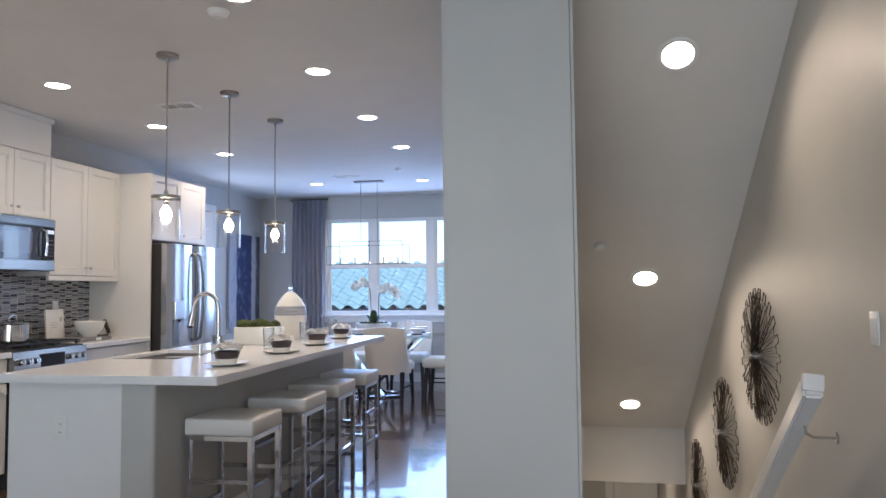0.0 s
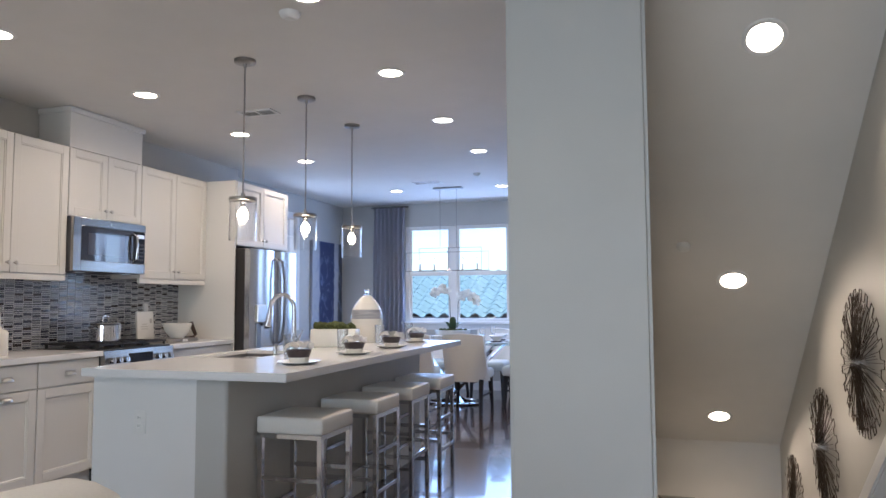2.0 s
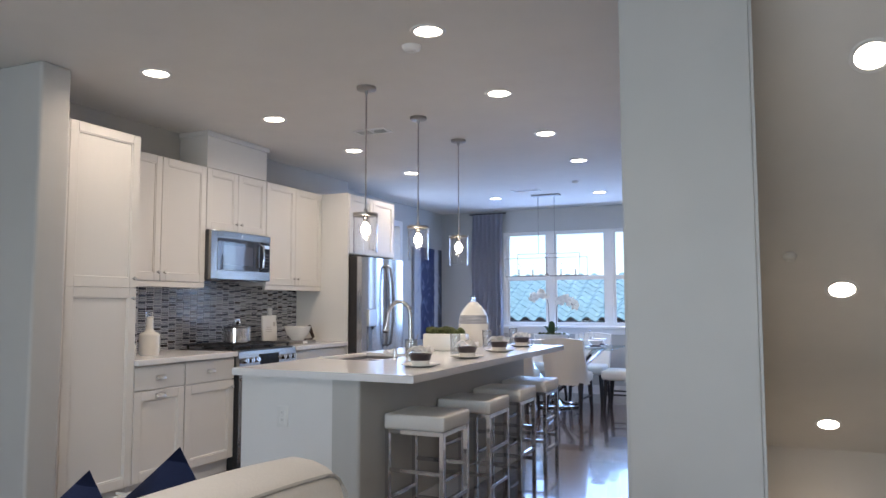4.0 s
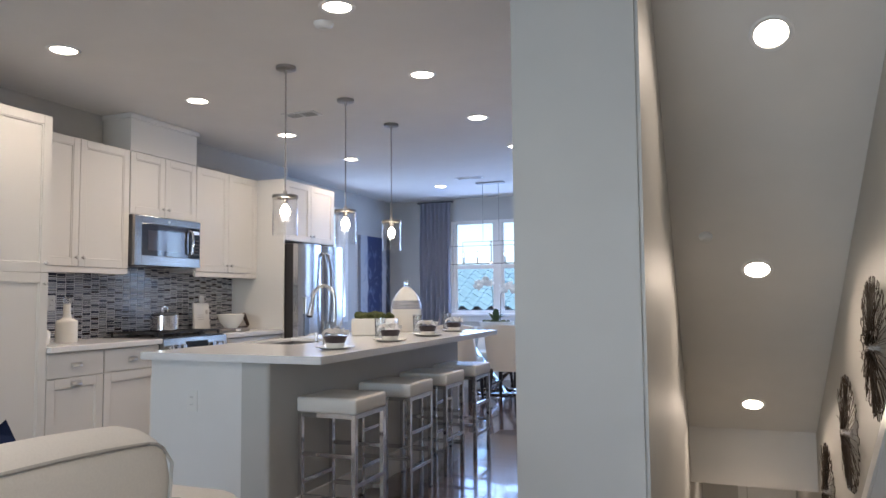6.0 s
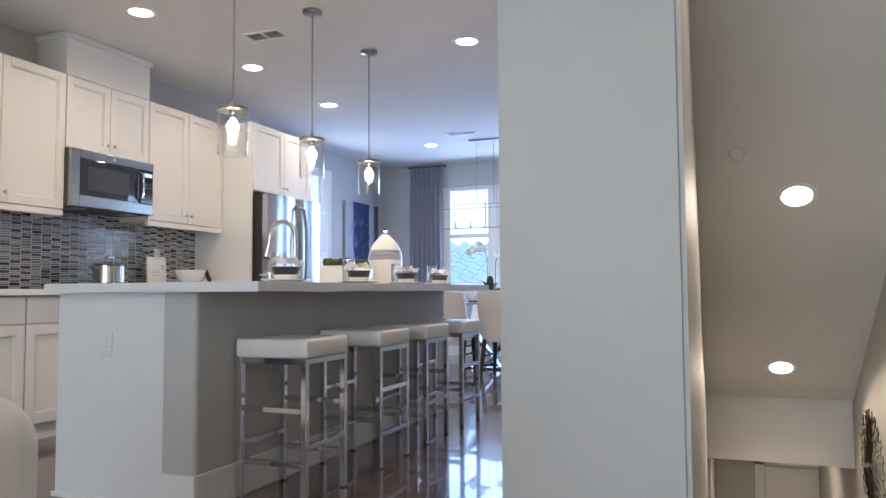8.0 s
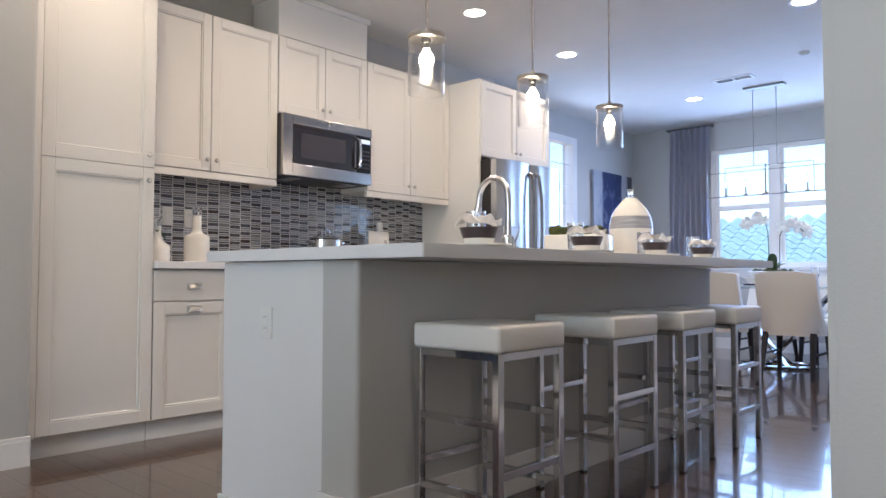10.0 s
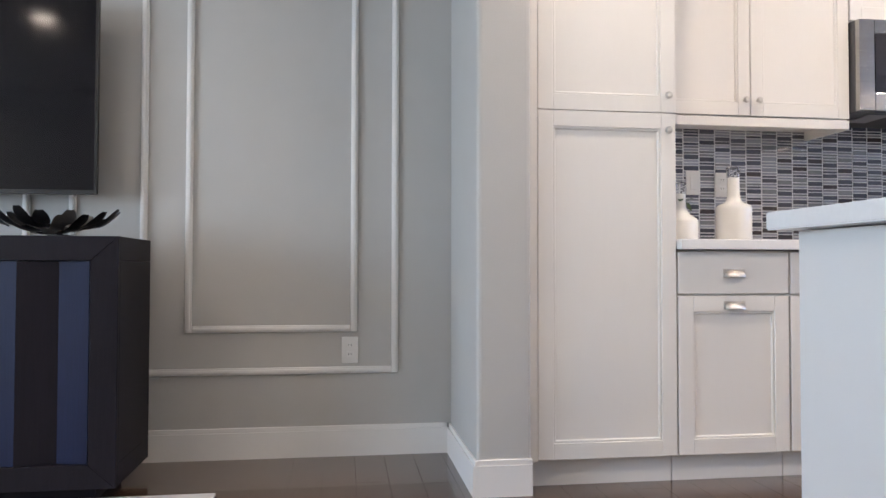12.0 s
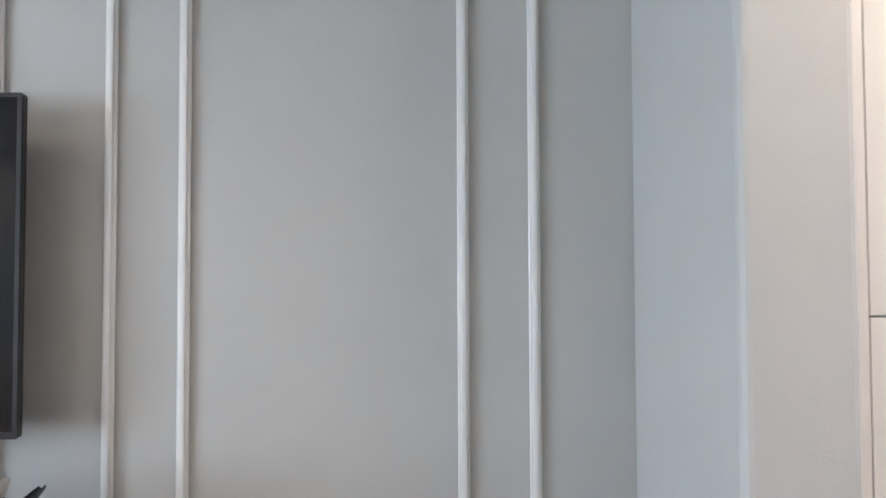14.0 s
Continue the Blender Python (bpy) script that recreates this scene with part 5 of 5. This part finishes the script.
part("lid", lathe(bmesh.new(), [(0, 0.1365), (0.113, 0.1365), (0.11, 0.143), (0.06, 0.158), (0, 0.162)], n=40), CHROME, pot, "", True)
part("lid_handle", tube(bmesh.new(), [(0, -0.035, 0.158), (0, -0.03, 0.19), (0, 0, 0.202), (0, 0.03, 0.19), (0, 0.035, 0.158)], 0.0075), CHROME, pot, "", True)
for s in (-1, 1):
    part("handle", tube(bmesh.new(), [(-0.03, s * 0.107, 0.105), (-0.03, s * 0.14, 0.112), (0.03, s * 0.14, 0.112), (0.03, s * 0.107, 0.105)], 0.005), CHROME, pot, "", True)
cb = thing("cutting_board", "white marble paddle board with faint print standing on the counter", "cutting board")
lean = pose(-4.39, 6.045, CT + 0.003, 0, -4, 0)


def leaned(bm):
    bmesh.ops.transform(bm, matrix=lean, verts=bm.verts)
    return bm


part("board", leaned(boxed(-0.01, 0.01, -0.105, 0.105, 0, 0.265, bevel=0.006)), MARBLE, cb, "", True)
part("handle", leaned(boxed(-0.009, 0.009, -0.012, 0.045, 0.2645, 0.335, bevel=0.005)), MARBLE, cb, "", True)
for z, w in ((0.15, 0.05), (0.13, 0.065), (0.11, 0.055)):
    part("print", leaned(boxed(0.0101, 0.0105, -w, w * 0.4, z, z + 0.006)), PIPING, cb)
part("print", leaned(boxed(0.0101, 0.0105, 0.05, 0.08, 0.16, 0.2)), PIPING, cb)
tr = thing("tray", "grey stone serving slab with a dark walnut handle", "tray", at=(-4.2, 6.15, CT))
part("board", boxed(-0.12, 0.12, -0.2, 0.2, 0, 0.03, bevel=0.004), SLAB, tr)
part("label", boxed(0.1202, 0.1215, -0.01, 0.06, 0.004, 0.026), PLASTIC, tr, "small white label")
part("handle", tube(bmesh.new(), [(0.0, 0.19, 0.028), (0.0, 0.3, 0.03), (0.0, 0.33, 0.05), (0.0, 0.29, 0.11), (0.0, 0.26, 0.16)], lambda f: 0.012 + 0.008 * f, 8), BOARD, tr, "dark walnut handle", True)
solid("serving_bowl", lathe(bmesh.new(), [(0, 0), (0.06, 0), (0.062, 0.012), (0.105, 0.06), (0.126, 0.128), (0.122, 0.13), (0.1, 0.066), (0.06, 0.02), (0, 0.018)], n=40), CERAMIC, "large white serving bowl on the grey slab", "bowl", "", True, at=(-4.2, 6.22, CT + 0.0302))

# ---- living end ----
tv = thing("television", "wall-mounted flat television, switched off, glossy dark screen", "television")
TX = -4.42
part("housing", boxed(TX - 0.03, TX - 0.004, 0.398, 1.811, 1.114, 1.916, bevel=0.006), BEZEL, tv)
part("bezel", box(box(box(boxed(TX - 0.004, TX, 0.398, 0.408, 1.114, 1.916), TX - 0.004, TX, 1.801, 1.811, 1.114, 1.916), TX - 0.004, TX, 0.408, 1.801, 1.906, 1.916), TX - 0.004, TX, 0.408, 1.801, 1.114, 1.13), BEZEL, tv)
part("screen", boxed(TX - 0.004, TX - 0.001, 0.408, 1.801, 1.13, 1.906), SCREEN, tv)
part("badge", boxed(TX, TX + 0.001, 1.10, 1.13, 1.121, 1.129), PLASTIC, tv)
part("wall_bracket", boxed(XB + 0.001, TX - 0.03, 0.85, 1.37, 1.35, 1.7), BLACK, tv)

cr = thing("credenza", "dark oak credenza with faceted doors, lit facets tinted blue-grey", "credenza")
CXB, CX, CY0, CY1, CZ0, CZ1 = -4.40, -3.98, -0.02, 2.028, 0.062, 0.928
CF = CX - 0.022
part("top", boxed(CXB, CF, CY0, CY1, CZ1 - 0.085, CZ1, bevel=0.003), CREDENZA, cr)
part("bottom", boxed(CXB, CF, CY0, CY1, CZ0, CZ0 + 0.082, bevel=0.003), CREDENZA, cr)
for a, b in ((CY0, CY0 + 0.092), (CY1 - 0.092, CY1)):
    part("side", boxed(CXB, CF, a, b, CZ0 + 0.0825, CZ1 - 0.0855, bevel=0.003), CREDENZA, cr)
A0, A1, B0, B1 = CY0 + 0.092, CY1 - 0.092, CZ0 + 0.082, CZ1 - 0.085
for corners in (((CY0, CZ1), (CY1, CZ1), (A1, B1), (A0, B1)), ((CY0, CZ0), (CY1, CZ0), (A1, B0), (A0, B0)), ((CY0, CZ0), (CY0, CZ1), (A0, B1), (A0, B0)), ((CY1, CZ0), (CY1, CZ1), (A1, B1), (A1, B0))):
    bm = prism(bmesh.new(), list(corners), "x", CF + 0.0003, CX)
    bmesh.ops.bevel(bm, geom=[e for e in bm.edges if min(v.co.x for v in e.verts) > CX - 0.001], offset=0.0014, segments=1, affect="EDGES")
    part("front_frame", bm, CREDENZA, cr, "mitred front frame member")
part("back_panel", boxed(CXB, CXB + 0.02, CY0 + 0.093, CY1 - 0.093, CZ0 + 0.083, CZ1 - 0.086), CREDENZA, cr)
part("plinth", boxed(CXB + 0.04, CX - 0.08, CY0 + 0.1, CY1 - 0.09, 0.0, CZ0), CREDENZA, cr)
z0, z1 = CZ0 + 0.084, CZ1 - 0.087
# alternate facets catch light; the difference is put into their colour
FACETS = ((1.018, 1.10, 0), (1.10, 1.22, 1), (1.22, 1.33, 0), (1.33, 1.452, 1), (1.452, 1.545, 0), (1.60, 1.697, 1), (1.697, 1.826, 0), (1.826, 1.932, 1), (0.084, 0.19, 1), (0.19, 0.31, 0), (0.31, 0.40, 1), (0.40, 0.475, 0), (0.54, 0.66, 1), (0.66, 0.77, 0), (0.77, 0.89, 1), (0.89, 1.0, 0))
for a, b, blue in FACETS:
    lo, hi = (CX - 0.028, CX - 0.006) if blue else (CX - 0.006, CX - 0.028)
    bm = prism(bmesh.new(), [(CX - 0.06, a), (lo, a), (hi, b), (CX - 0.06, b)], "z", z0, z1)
    part("door_facet", bm, LIT_FACET_OAK if blue else CREDENZA, cr, "angled facet, its light painted in as blue-grey" if blue else "angled facet on the shaded side, in the dark oak")
for y in (0.485, 0.51, 1.552, 1.577):
    part("pull", boxed(CX - 0.06, CX - 0.002, y, y + 0.016, z0 + 0.002, z1 - 0.002, bevel=0.002), SINK_STEEL, cr, "slim brushed metal pull")

bw = thing("leaf_bowl", "dark metal bowl of overlapping leaves with pale undersides", "bowl", at=(-4.20, 1.735, CZ1 + 0.0005))
part("foot", lathe(bmesh.new(), [(0, 0), (0.045, 0), (0.05, 0.006), (0, 0.012)]), BEZEL, bw)
for ring, (n, r0, r1, zz, w) in enumerate(((6, 0.01, 0.08, 0.028, 0.026), (9, 0.06, 0.135, 0.05, 0.028), (12, 0.105, 0.18, 0.075, 0.028), (14, 0.155, 0.232, 0.1, 0.028))):
    for k in range(n):
        a = 2 * math.pi * (k + 0.5 * ring) / n + rr.uniform(-0.1, 0.1)
        bm = bmesh.new()
        leaf_blade(bm, (r0 * math.cos(a), r0 * math.sin(a), 0.008 + zz * 0.35), (r1 * math.cos(a), r1 * math.sin(a), zz + rr.uniform(-0.012, 0.014)), w * rr.uniform(0.8, 1.05), -0.006, 8, 0.45)
        bmesh.ops.solidify(bm, geom=bm.faces[:], thickness=0.0015)
        part("leaf", bm, BEZEL if k % 5 else NICKEL, bw, "", True)

tagged(new("area_rug", mesh("area_rug", boxed(-4.055, -1.5, -1.6, 2.35, 0.0005, 0.012, bevel=0.004), RUG)), "pale grey wool area rug in front of the credenza", "rug")

# sofa, its back towards the stairs
so = thing("sofa", "cream upholstered sofa with grey piping", "sofa")
SBX, SY0, SY1 = -0.93, -0.35, 1.86


def cushion(bm, x0, x1, y0, y1, z0, z1, r):
    return box(bm, x0, x1, y0, y1, z0, z1, bevel=r, seg=5)


n = 40
SYM = (SY0 + SY1) / 2


def sofa_point(f, x, z, top):
    """The back flares: it is widest along its top."""
    return (x, SYM + (SY0 + (SY1 - SY0) * f - SYM) * (1 - 0.10 * max(0.0, top - z)), z)


def sofa_top(f):
    reach = abs(2 * f - 1)
    e, slope = min(1.0, max(0.0, (reach - 0.95) / 0.05)), max(0.0, (reach - 0.72) / 0.28)
    return 0.947 + 0.034 * f + 0.014 * math.sin(math.pi * f) - 0.014 * slope ** 2 - 0.04 * (1 - math.sqrt(1 - e * e))


bm = bmesh.new()
rows = []
for i in range(n + 1):
    f = 0.5 - 0.5 * math.cos(math.pi * i / n)
    top = sofa_top(f)
    prof = [(SBX + 0.03, 0.1), (SBX + 0.015, 0.5), (SBX, top - 0.06), (SBX - 0.01, top - 0.032), (SBX - 0.03, top - 0.014), (SBX - 0.065, top - 0.003), (SBX - 0.105, top), (SBX - 0.145, top - 0.01), (SBX - 0.18, top - 0.035), (SBX - 0.2, top - 0.08), (SBX - 0.24, 0.4), (SBX - 0.24, 0.1)]
    rows.append([bm.verts.new(sofa_point(f, x, z, top)) for x, z in prof])
for a, b in zip(rows, rows[1:]):
    for k in range(len(a)):
        j = (k + 1) % len(a)
        bm.faces.new((a[k], a[j], b[j], b[k]))
bm.faces.new(rows[0])
bm.faces.new(rows[-1])
part("back", bm, LINEN, so, "", True)
spread = [0.5 - 0.5 * math.cos(math.pi * i / n) for i in range(n)]
pp = [sofa_point(f, SBX - 0.008, sofa_top(f) - 0.03, sofa_top(f)) for f in spread]
pp += [sofa_point(1, SBX + 0.004 + 0.026 * k / 8, sofa_top(1) - 0.034 - 0.1 * k, sofa_top(1)) for k in range(9)]
part("piping", tube(bmesh.new(), pp, 0.004, 6), PIPING, so, "grey welt piping", True)
part("seat_frame", boxed(-1.86, -1.15, SY0 + 0.02, SY1, 0.1, 0.3, bevel=0.01), LINEN, so)
for a, b in ((SY0 + 0.01, 0.74), (0.75, SY1 - 0.01)):
    part("seat_cushion", cushion(bmesh.new(), -1.88, -1.17, a, b, 0.301, 0.46, 0.05), LINEN, so, "", True)
arm = cushion(bmesh.new(), -1.86, -0.965, SY1 + 0.004, 2.22, 0.1, 0.742, 0.075)
for v in arm.verts:                              # the top swells along its middle
    if v.co.z > 0.6:
        v.co.z += 0.022 * (1 - ((v.co.y - 2.042) / 0.178) ** 2)
part("arm", arm, LINEN, so, "", True)
seam = [(-1.8 + 0.75 * k / 10, 2.02, 0.764) for k in range(11)] + [(-1.035 + 0.075 * math.sin(a), 2.02 - 0.1 * math.sin(a) ** 2, 0.689 + 0.075 * math.cos(a)) for a in [math.pi / 2 * k / 6 for k in range(1, 7)]]
part("piping", tube(bmesh.new(), seam, 0.004, 6), PIPING, so, "", True)
part("arm", cushion(bmesh.new(), -1.86, -0.965, SY0 - 0.31, SY0 - 0.004, 0.1, 0.748, 0.06), LINEN, so, "", True)
for x in (-1.8, -1.05):
    for y in (SY0 - 0.2, 2.05):
        part("foot", rod(bmesh.new(), (x, y, 0), (x, y, 0.1), 0.018, 0.026), ESPRESSO, so)


def pillow(name, m, size, material, label):
    n = 12
    bm = bmesh.new()
    sides = []
    for s in (1, -1):
        rows = []
        for i in range(n + 1):
            u = 2 * i / n - 1
            row_ = []
            for j in range(n + 1):
                v = 2 * j / n - 1
                puff = 0.1 * ((1 - u ** 2) * (1 - v ** 2)) ** 0.36
                pinch = 1 - 0.06 * (1 - (u * v) ** 2)
                row_.append(bm.verts.new((u * size / 2 * pinch, s * puff, v * size / 2 * pinch)))
            rows.append(row_)
        for a, b in zip(rows, rows[1:]):
            for k in range(n):
                bm.faces.new((a[k], a[k + 1], b[k + 1], b[k]))
    bmesh.ops.remove_doubles(bm, verts=bm.verts, dist=1e-4)
    o = new(name, mesh(name, bm, material, True))
    o.matrix_basis = m
    return tagged(o, label, "pillow", "pillows on the sofa")


pillow("throw_pillow", pose(-1.378, 1.745, 0.62, -14, 50, 6), 0.50, NAVY, "navy throw pillow propped against the sofa arm")
pillow("throw_pillow", pose(-1.425, 1.54, 0.625, -14, 50, 8), 0.47, NAVY, "navy throw pillow leaning on its neighbour")
pillow("throw_pillow", pose(-1.46, 1.36, 0.665, -16, 6, 4), 0.42, PATTERN, "pale patterned throw pillow on the sofa")

# ---- stairwell ----
hr = thing("handrail", "white painted stair handrail on metal brackets", "handrail")
rx0 = 0.745
y0, zz0 = 3.60, 0.952
L = 4.2
bm = bmesh.new()
bar(bm, (rx0, y0, zz0), (rx0, y0 + L, zz0 - SL * L), 0.072, 0.08)
bmesh.ops.bevel(bm, geom=bm.edges[:], offset=0.01, segments=2, affect="EDGES")
part("rail", bm, TRIM, hr, "", True)
cap = boxed(-0.038, 0.038, -0.014, 0.012, -0.014, 0.05, bevel=0.005)
bmesh.ops.transform(cap, matrix=pose(rx0, y0 - 0.006, zz0, -12, 7, 0), verts=cap.verts)
part("end_cap", cap, TRIM, hr, "", True)
for k in range(4):
    yy = y0 + 0.14 + 1.1 * k
    zb = zz0 - SL * (yy - y0) - 0.06
    part("bracket", tube(bmesh.new(), [(rx0 + 0.01, yy, zb), (rx0 + 0.012, yy, zb - 0.03), (rx0 + 0.04, yy, zb - 0.045), (wall_x(yy) - 0.004, yy, zb - 0.045)], 0.006), NICKEL, hr, "satin nickel bracket", True)
    part("rosette", rod(bmesh.new(), (wall_x(yy) - 0.006, yy, zb - 0.045), (wall_x(yy) - 0.0005, yy, zb - 0.045), 0.022), NICKEL, hr)


def starburst(y, z, r, seed):
    """A round wall sculpture of radiating wires with a toothed wire rim."""
    q = random.Random(seed)
    s = thing("wire_wall_sculpture", "round bronze wire starburst wall sculpture with a toothed rim", "wall art", "starbursts on the stair wall", at=(wall_x(y), y, z))
    bm = bmesh.new()
    for k in range(168):
        a = 2 * math.pi * k / 168
        a += 0.36 * math.sin(2 * a) + q.uniform(-0.02, 0.02)
        rad = r * q.uniform(0.78, 0.97)
        bar(bm, (-0.04 + q.uniform(-0.025, 0.02), 0.02 * math.cos(a), 0.02 * math.sin(a)), (-0.012 - q.uniform(0, 0.03), 1.14 * rad * math.cos(a), rad * math.sin(a)), 0.0023)
    w = part("wire_spray", bm, WIRE, s, "radiating bronze wires")
    w["kind"] = "stuff"
    pts = []
    n = 23
    for k in range(n):
        for f, rad in ((0.0, 0.86), (0.08, 1.0), (0.46, 1.0), (0.54, 0.86)):
            a = 2 * math.pi * (k + f) / n
            pts.append((-0.02, 1.14 * r * rad * math.cos(a), r * rad * math.sin(a)))
    pts.append(pts[0])
    part("rim", tube(bmesh.new(), pts, 0.0026, 5), WIRE, s, "toothed wire rim")
    part("hub", rod(bmesh.new(), (-0.05, 0, 0), (-0.0005, 0, 0), 0.028, n=16), CHROME, s, "", True)


starburst(4.74, 0.965, 0.355, 1)
starburst(5.61, 0.40, 0.345, 2)
starburst(6.57, -0.19, 0.345, 3)


# ---- pieces of floor and backsplash ----
rng = random.Random(5)
floor = structure("floor", boxed(XD, XW0 + 0.1, YS, YN, -0.2, -0.006), UNDERLAY, "dark stained oak plank floor with a glossy finish")
part("subfloor", boxed(XW0 + 0.1, 0.87, YS, 3.80, -0.2, -0.006), UNDERLAY, floor)
plank_meshes = {}


def plank_mesh(length, w):
    key = round(length, 2), round(w, 3)
    if key not in plank_meshes:
        plank_meshes[key] = mesh("plank", boxed(-length / 2, length / 2, -w / 2, w / 2, -0.012, 0.0, bevel=0.0004, seg=1), PLANK)
    return plank_meshes[key]


W_PLANK = 0.127
rest = []
y = YS + W_PLANK / 2
row = 0
while y < YN:
    x = XD - rng.uniform(0, 0.9)
    end = XW0 if y > 3.21 else 0.87
    while x < end:
        length = rng.choice((0.75, 0.95, 1.2, 1.45))
        a, b = max(x, XD), min(x + length, end)
        x += length
        if b - a < 0.08:
            continue
        near = 2.9 < y < 7.4 and a < -0.6
        if near:
            p = new("plank", plank_mesh(b - a - 0.0006, W_PLANK - 0.0006))
            p.parent = floor
            p.location = ((a + b) / 2, y, 0.0)
            p.rotation_euler = (rng.gauss(0, 0.003), 0, 0)
        else:
            rest.append((a, b, y))
    y += W_PLANK
verts, faces = [], []
for a, b, yy in rest:
    n = len(verts)
    h = W_PLANK / 2 - 0.0002
    verts += [(a + 0.0003, yy - h, 0), (b - 0.0003, yy - h, 0), (b - 0.0003, yy + h, 0), (a + 0.0003, yy + h, 0), (a + 0.0003, yy - h, -0.005), (b - 0.0003, yy - h, -0.005), (b - 0.0003, yy + h, -0.005), (a + 0.0003, yy + h, -0.005)]
    faces += [(n, n + 1, n + 2, n + 3), (n, n + 4, n + 5, n + 1), (n + 1, n + 5, n + 6, n + 2), (n + 2, n + 6, n + 7, n + 3), (n + 3, n + 7, n + 4, n)]
data = bpy.data.meshes.new("planks")
data.from_pydata(verts, [], faces)
data.materials.append(PLANK)
more = tagged(new("planks", data), "dark stained oak planks", kind="stuff")
more.parent = floor

splash = structure("backsplash", boxed(XB + 0.0005, XB + 0.004, 4.06, 6.692, 0.931, 1.52), GROUT, "glossy grey mosaic backsplash of stacked strip tiles")
tile_cache = {}
count = 0
joined = [bmesh.new() for _ in TILES]
CW = 0.0795
for c in range(33):
    y0 = 4.064 + c * CW
    z = 0.934 - rng.uniform(0, 0.05)
    step = rng.randrange(3)
    while z < 1.505:
        slim = step % 3 != 0
        step += 1 if rng.random() < 0.95 else 2
        h = rng.choice((0.0095, 0.0105)) if slim else rng.choice((0.019, 0.021))
        k = rng.choices((0, 1, 2, 3), (2, 3, 6, 0) if slim else (7, 2, 1, 2))[0]
        a, b = max(z, 0.933), min(z + h, 1.518)
        z += h + 0.0042
        if b - a < 0.006 or y0 + CW > 6.69:
            continue
        if c < 10 and count < 300:
            key = k, round(b - a, 3)
            if key not in tile_cache:
                tile_cache[key] = mesh("tile", boxed(0, 0.0022, 0, CW - 0.0065, 0, round(b - a, 3), bevel=0.0007, seg=1), TILES[k])
            t = new("tile", tile_cache[key])
            t.parent = splash
            t.location = (XB + 0.0045, y0 + 0.003, a)
            t.rotation_euler = (0, rng.gauss(0, 0.009), rng.gauss(0, 0.006))
            count += 1
        else:
            verts_before = len(joined[k].verts)
            m = Matrix.Translation((XB + 0.0055, y0 + CW / 2, (a + b) / 2)) @ Euler((0, rng.gauss(0, 0.009), rng.gauss(0, 0.006))).to_matrix().to_4x4() @ Matrix.Diagonal((0.0022, CW - 0.0065, b - a, 1))
            bmesh.ops.create_cube(joined[k], size=1, matrix=m)
for k, bm in enumerate(joined):
    o = part("tiles", bm, TILES[k], splash)
    o["kind"] = "stuff"
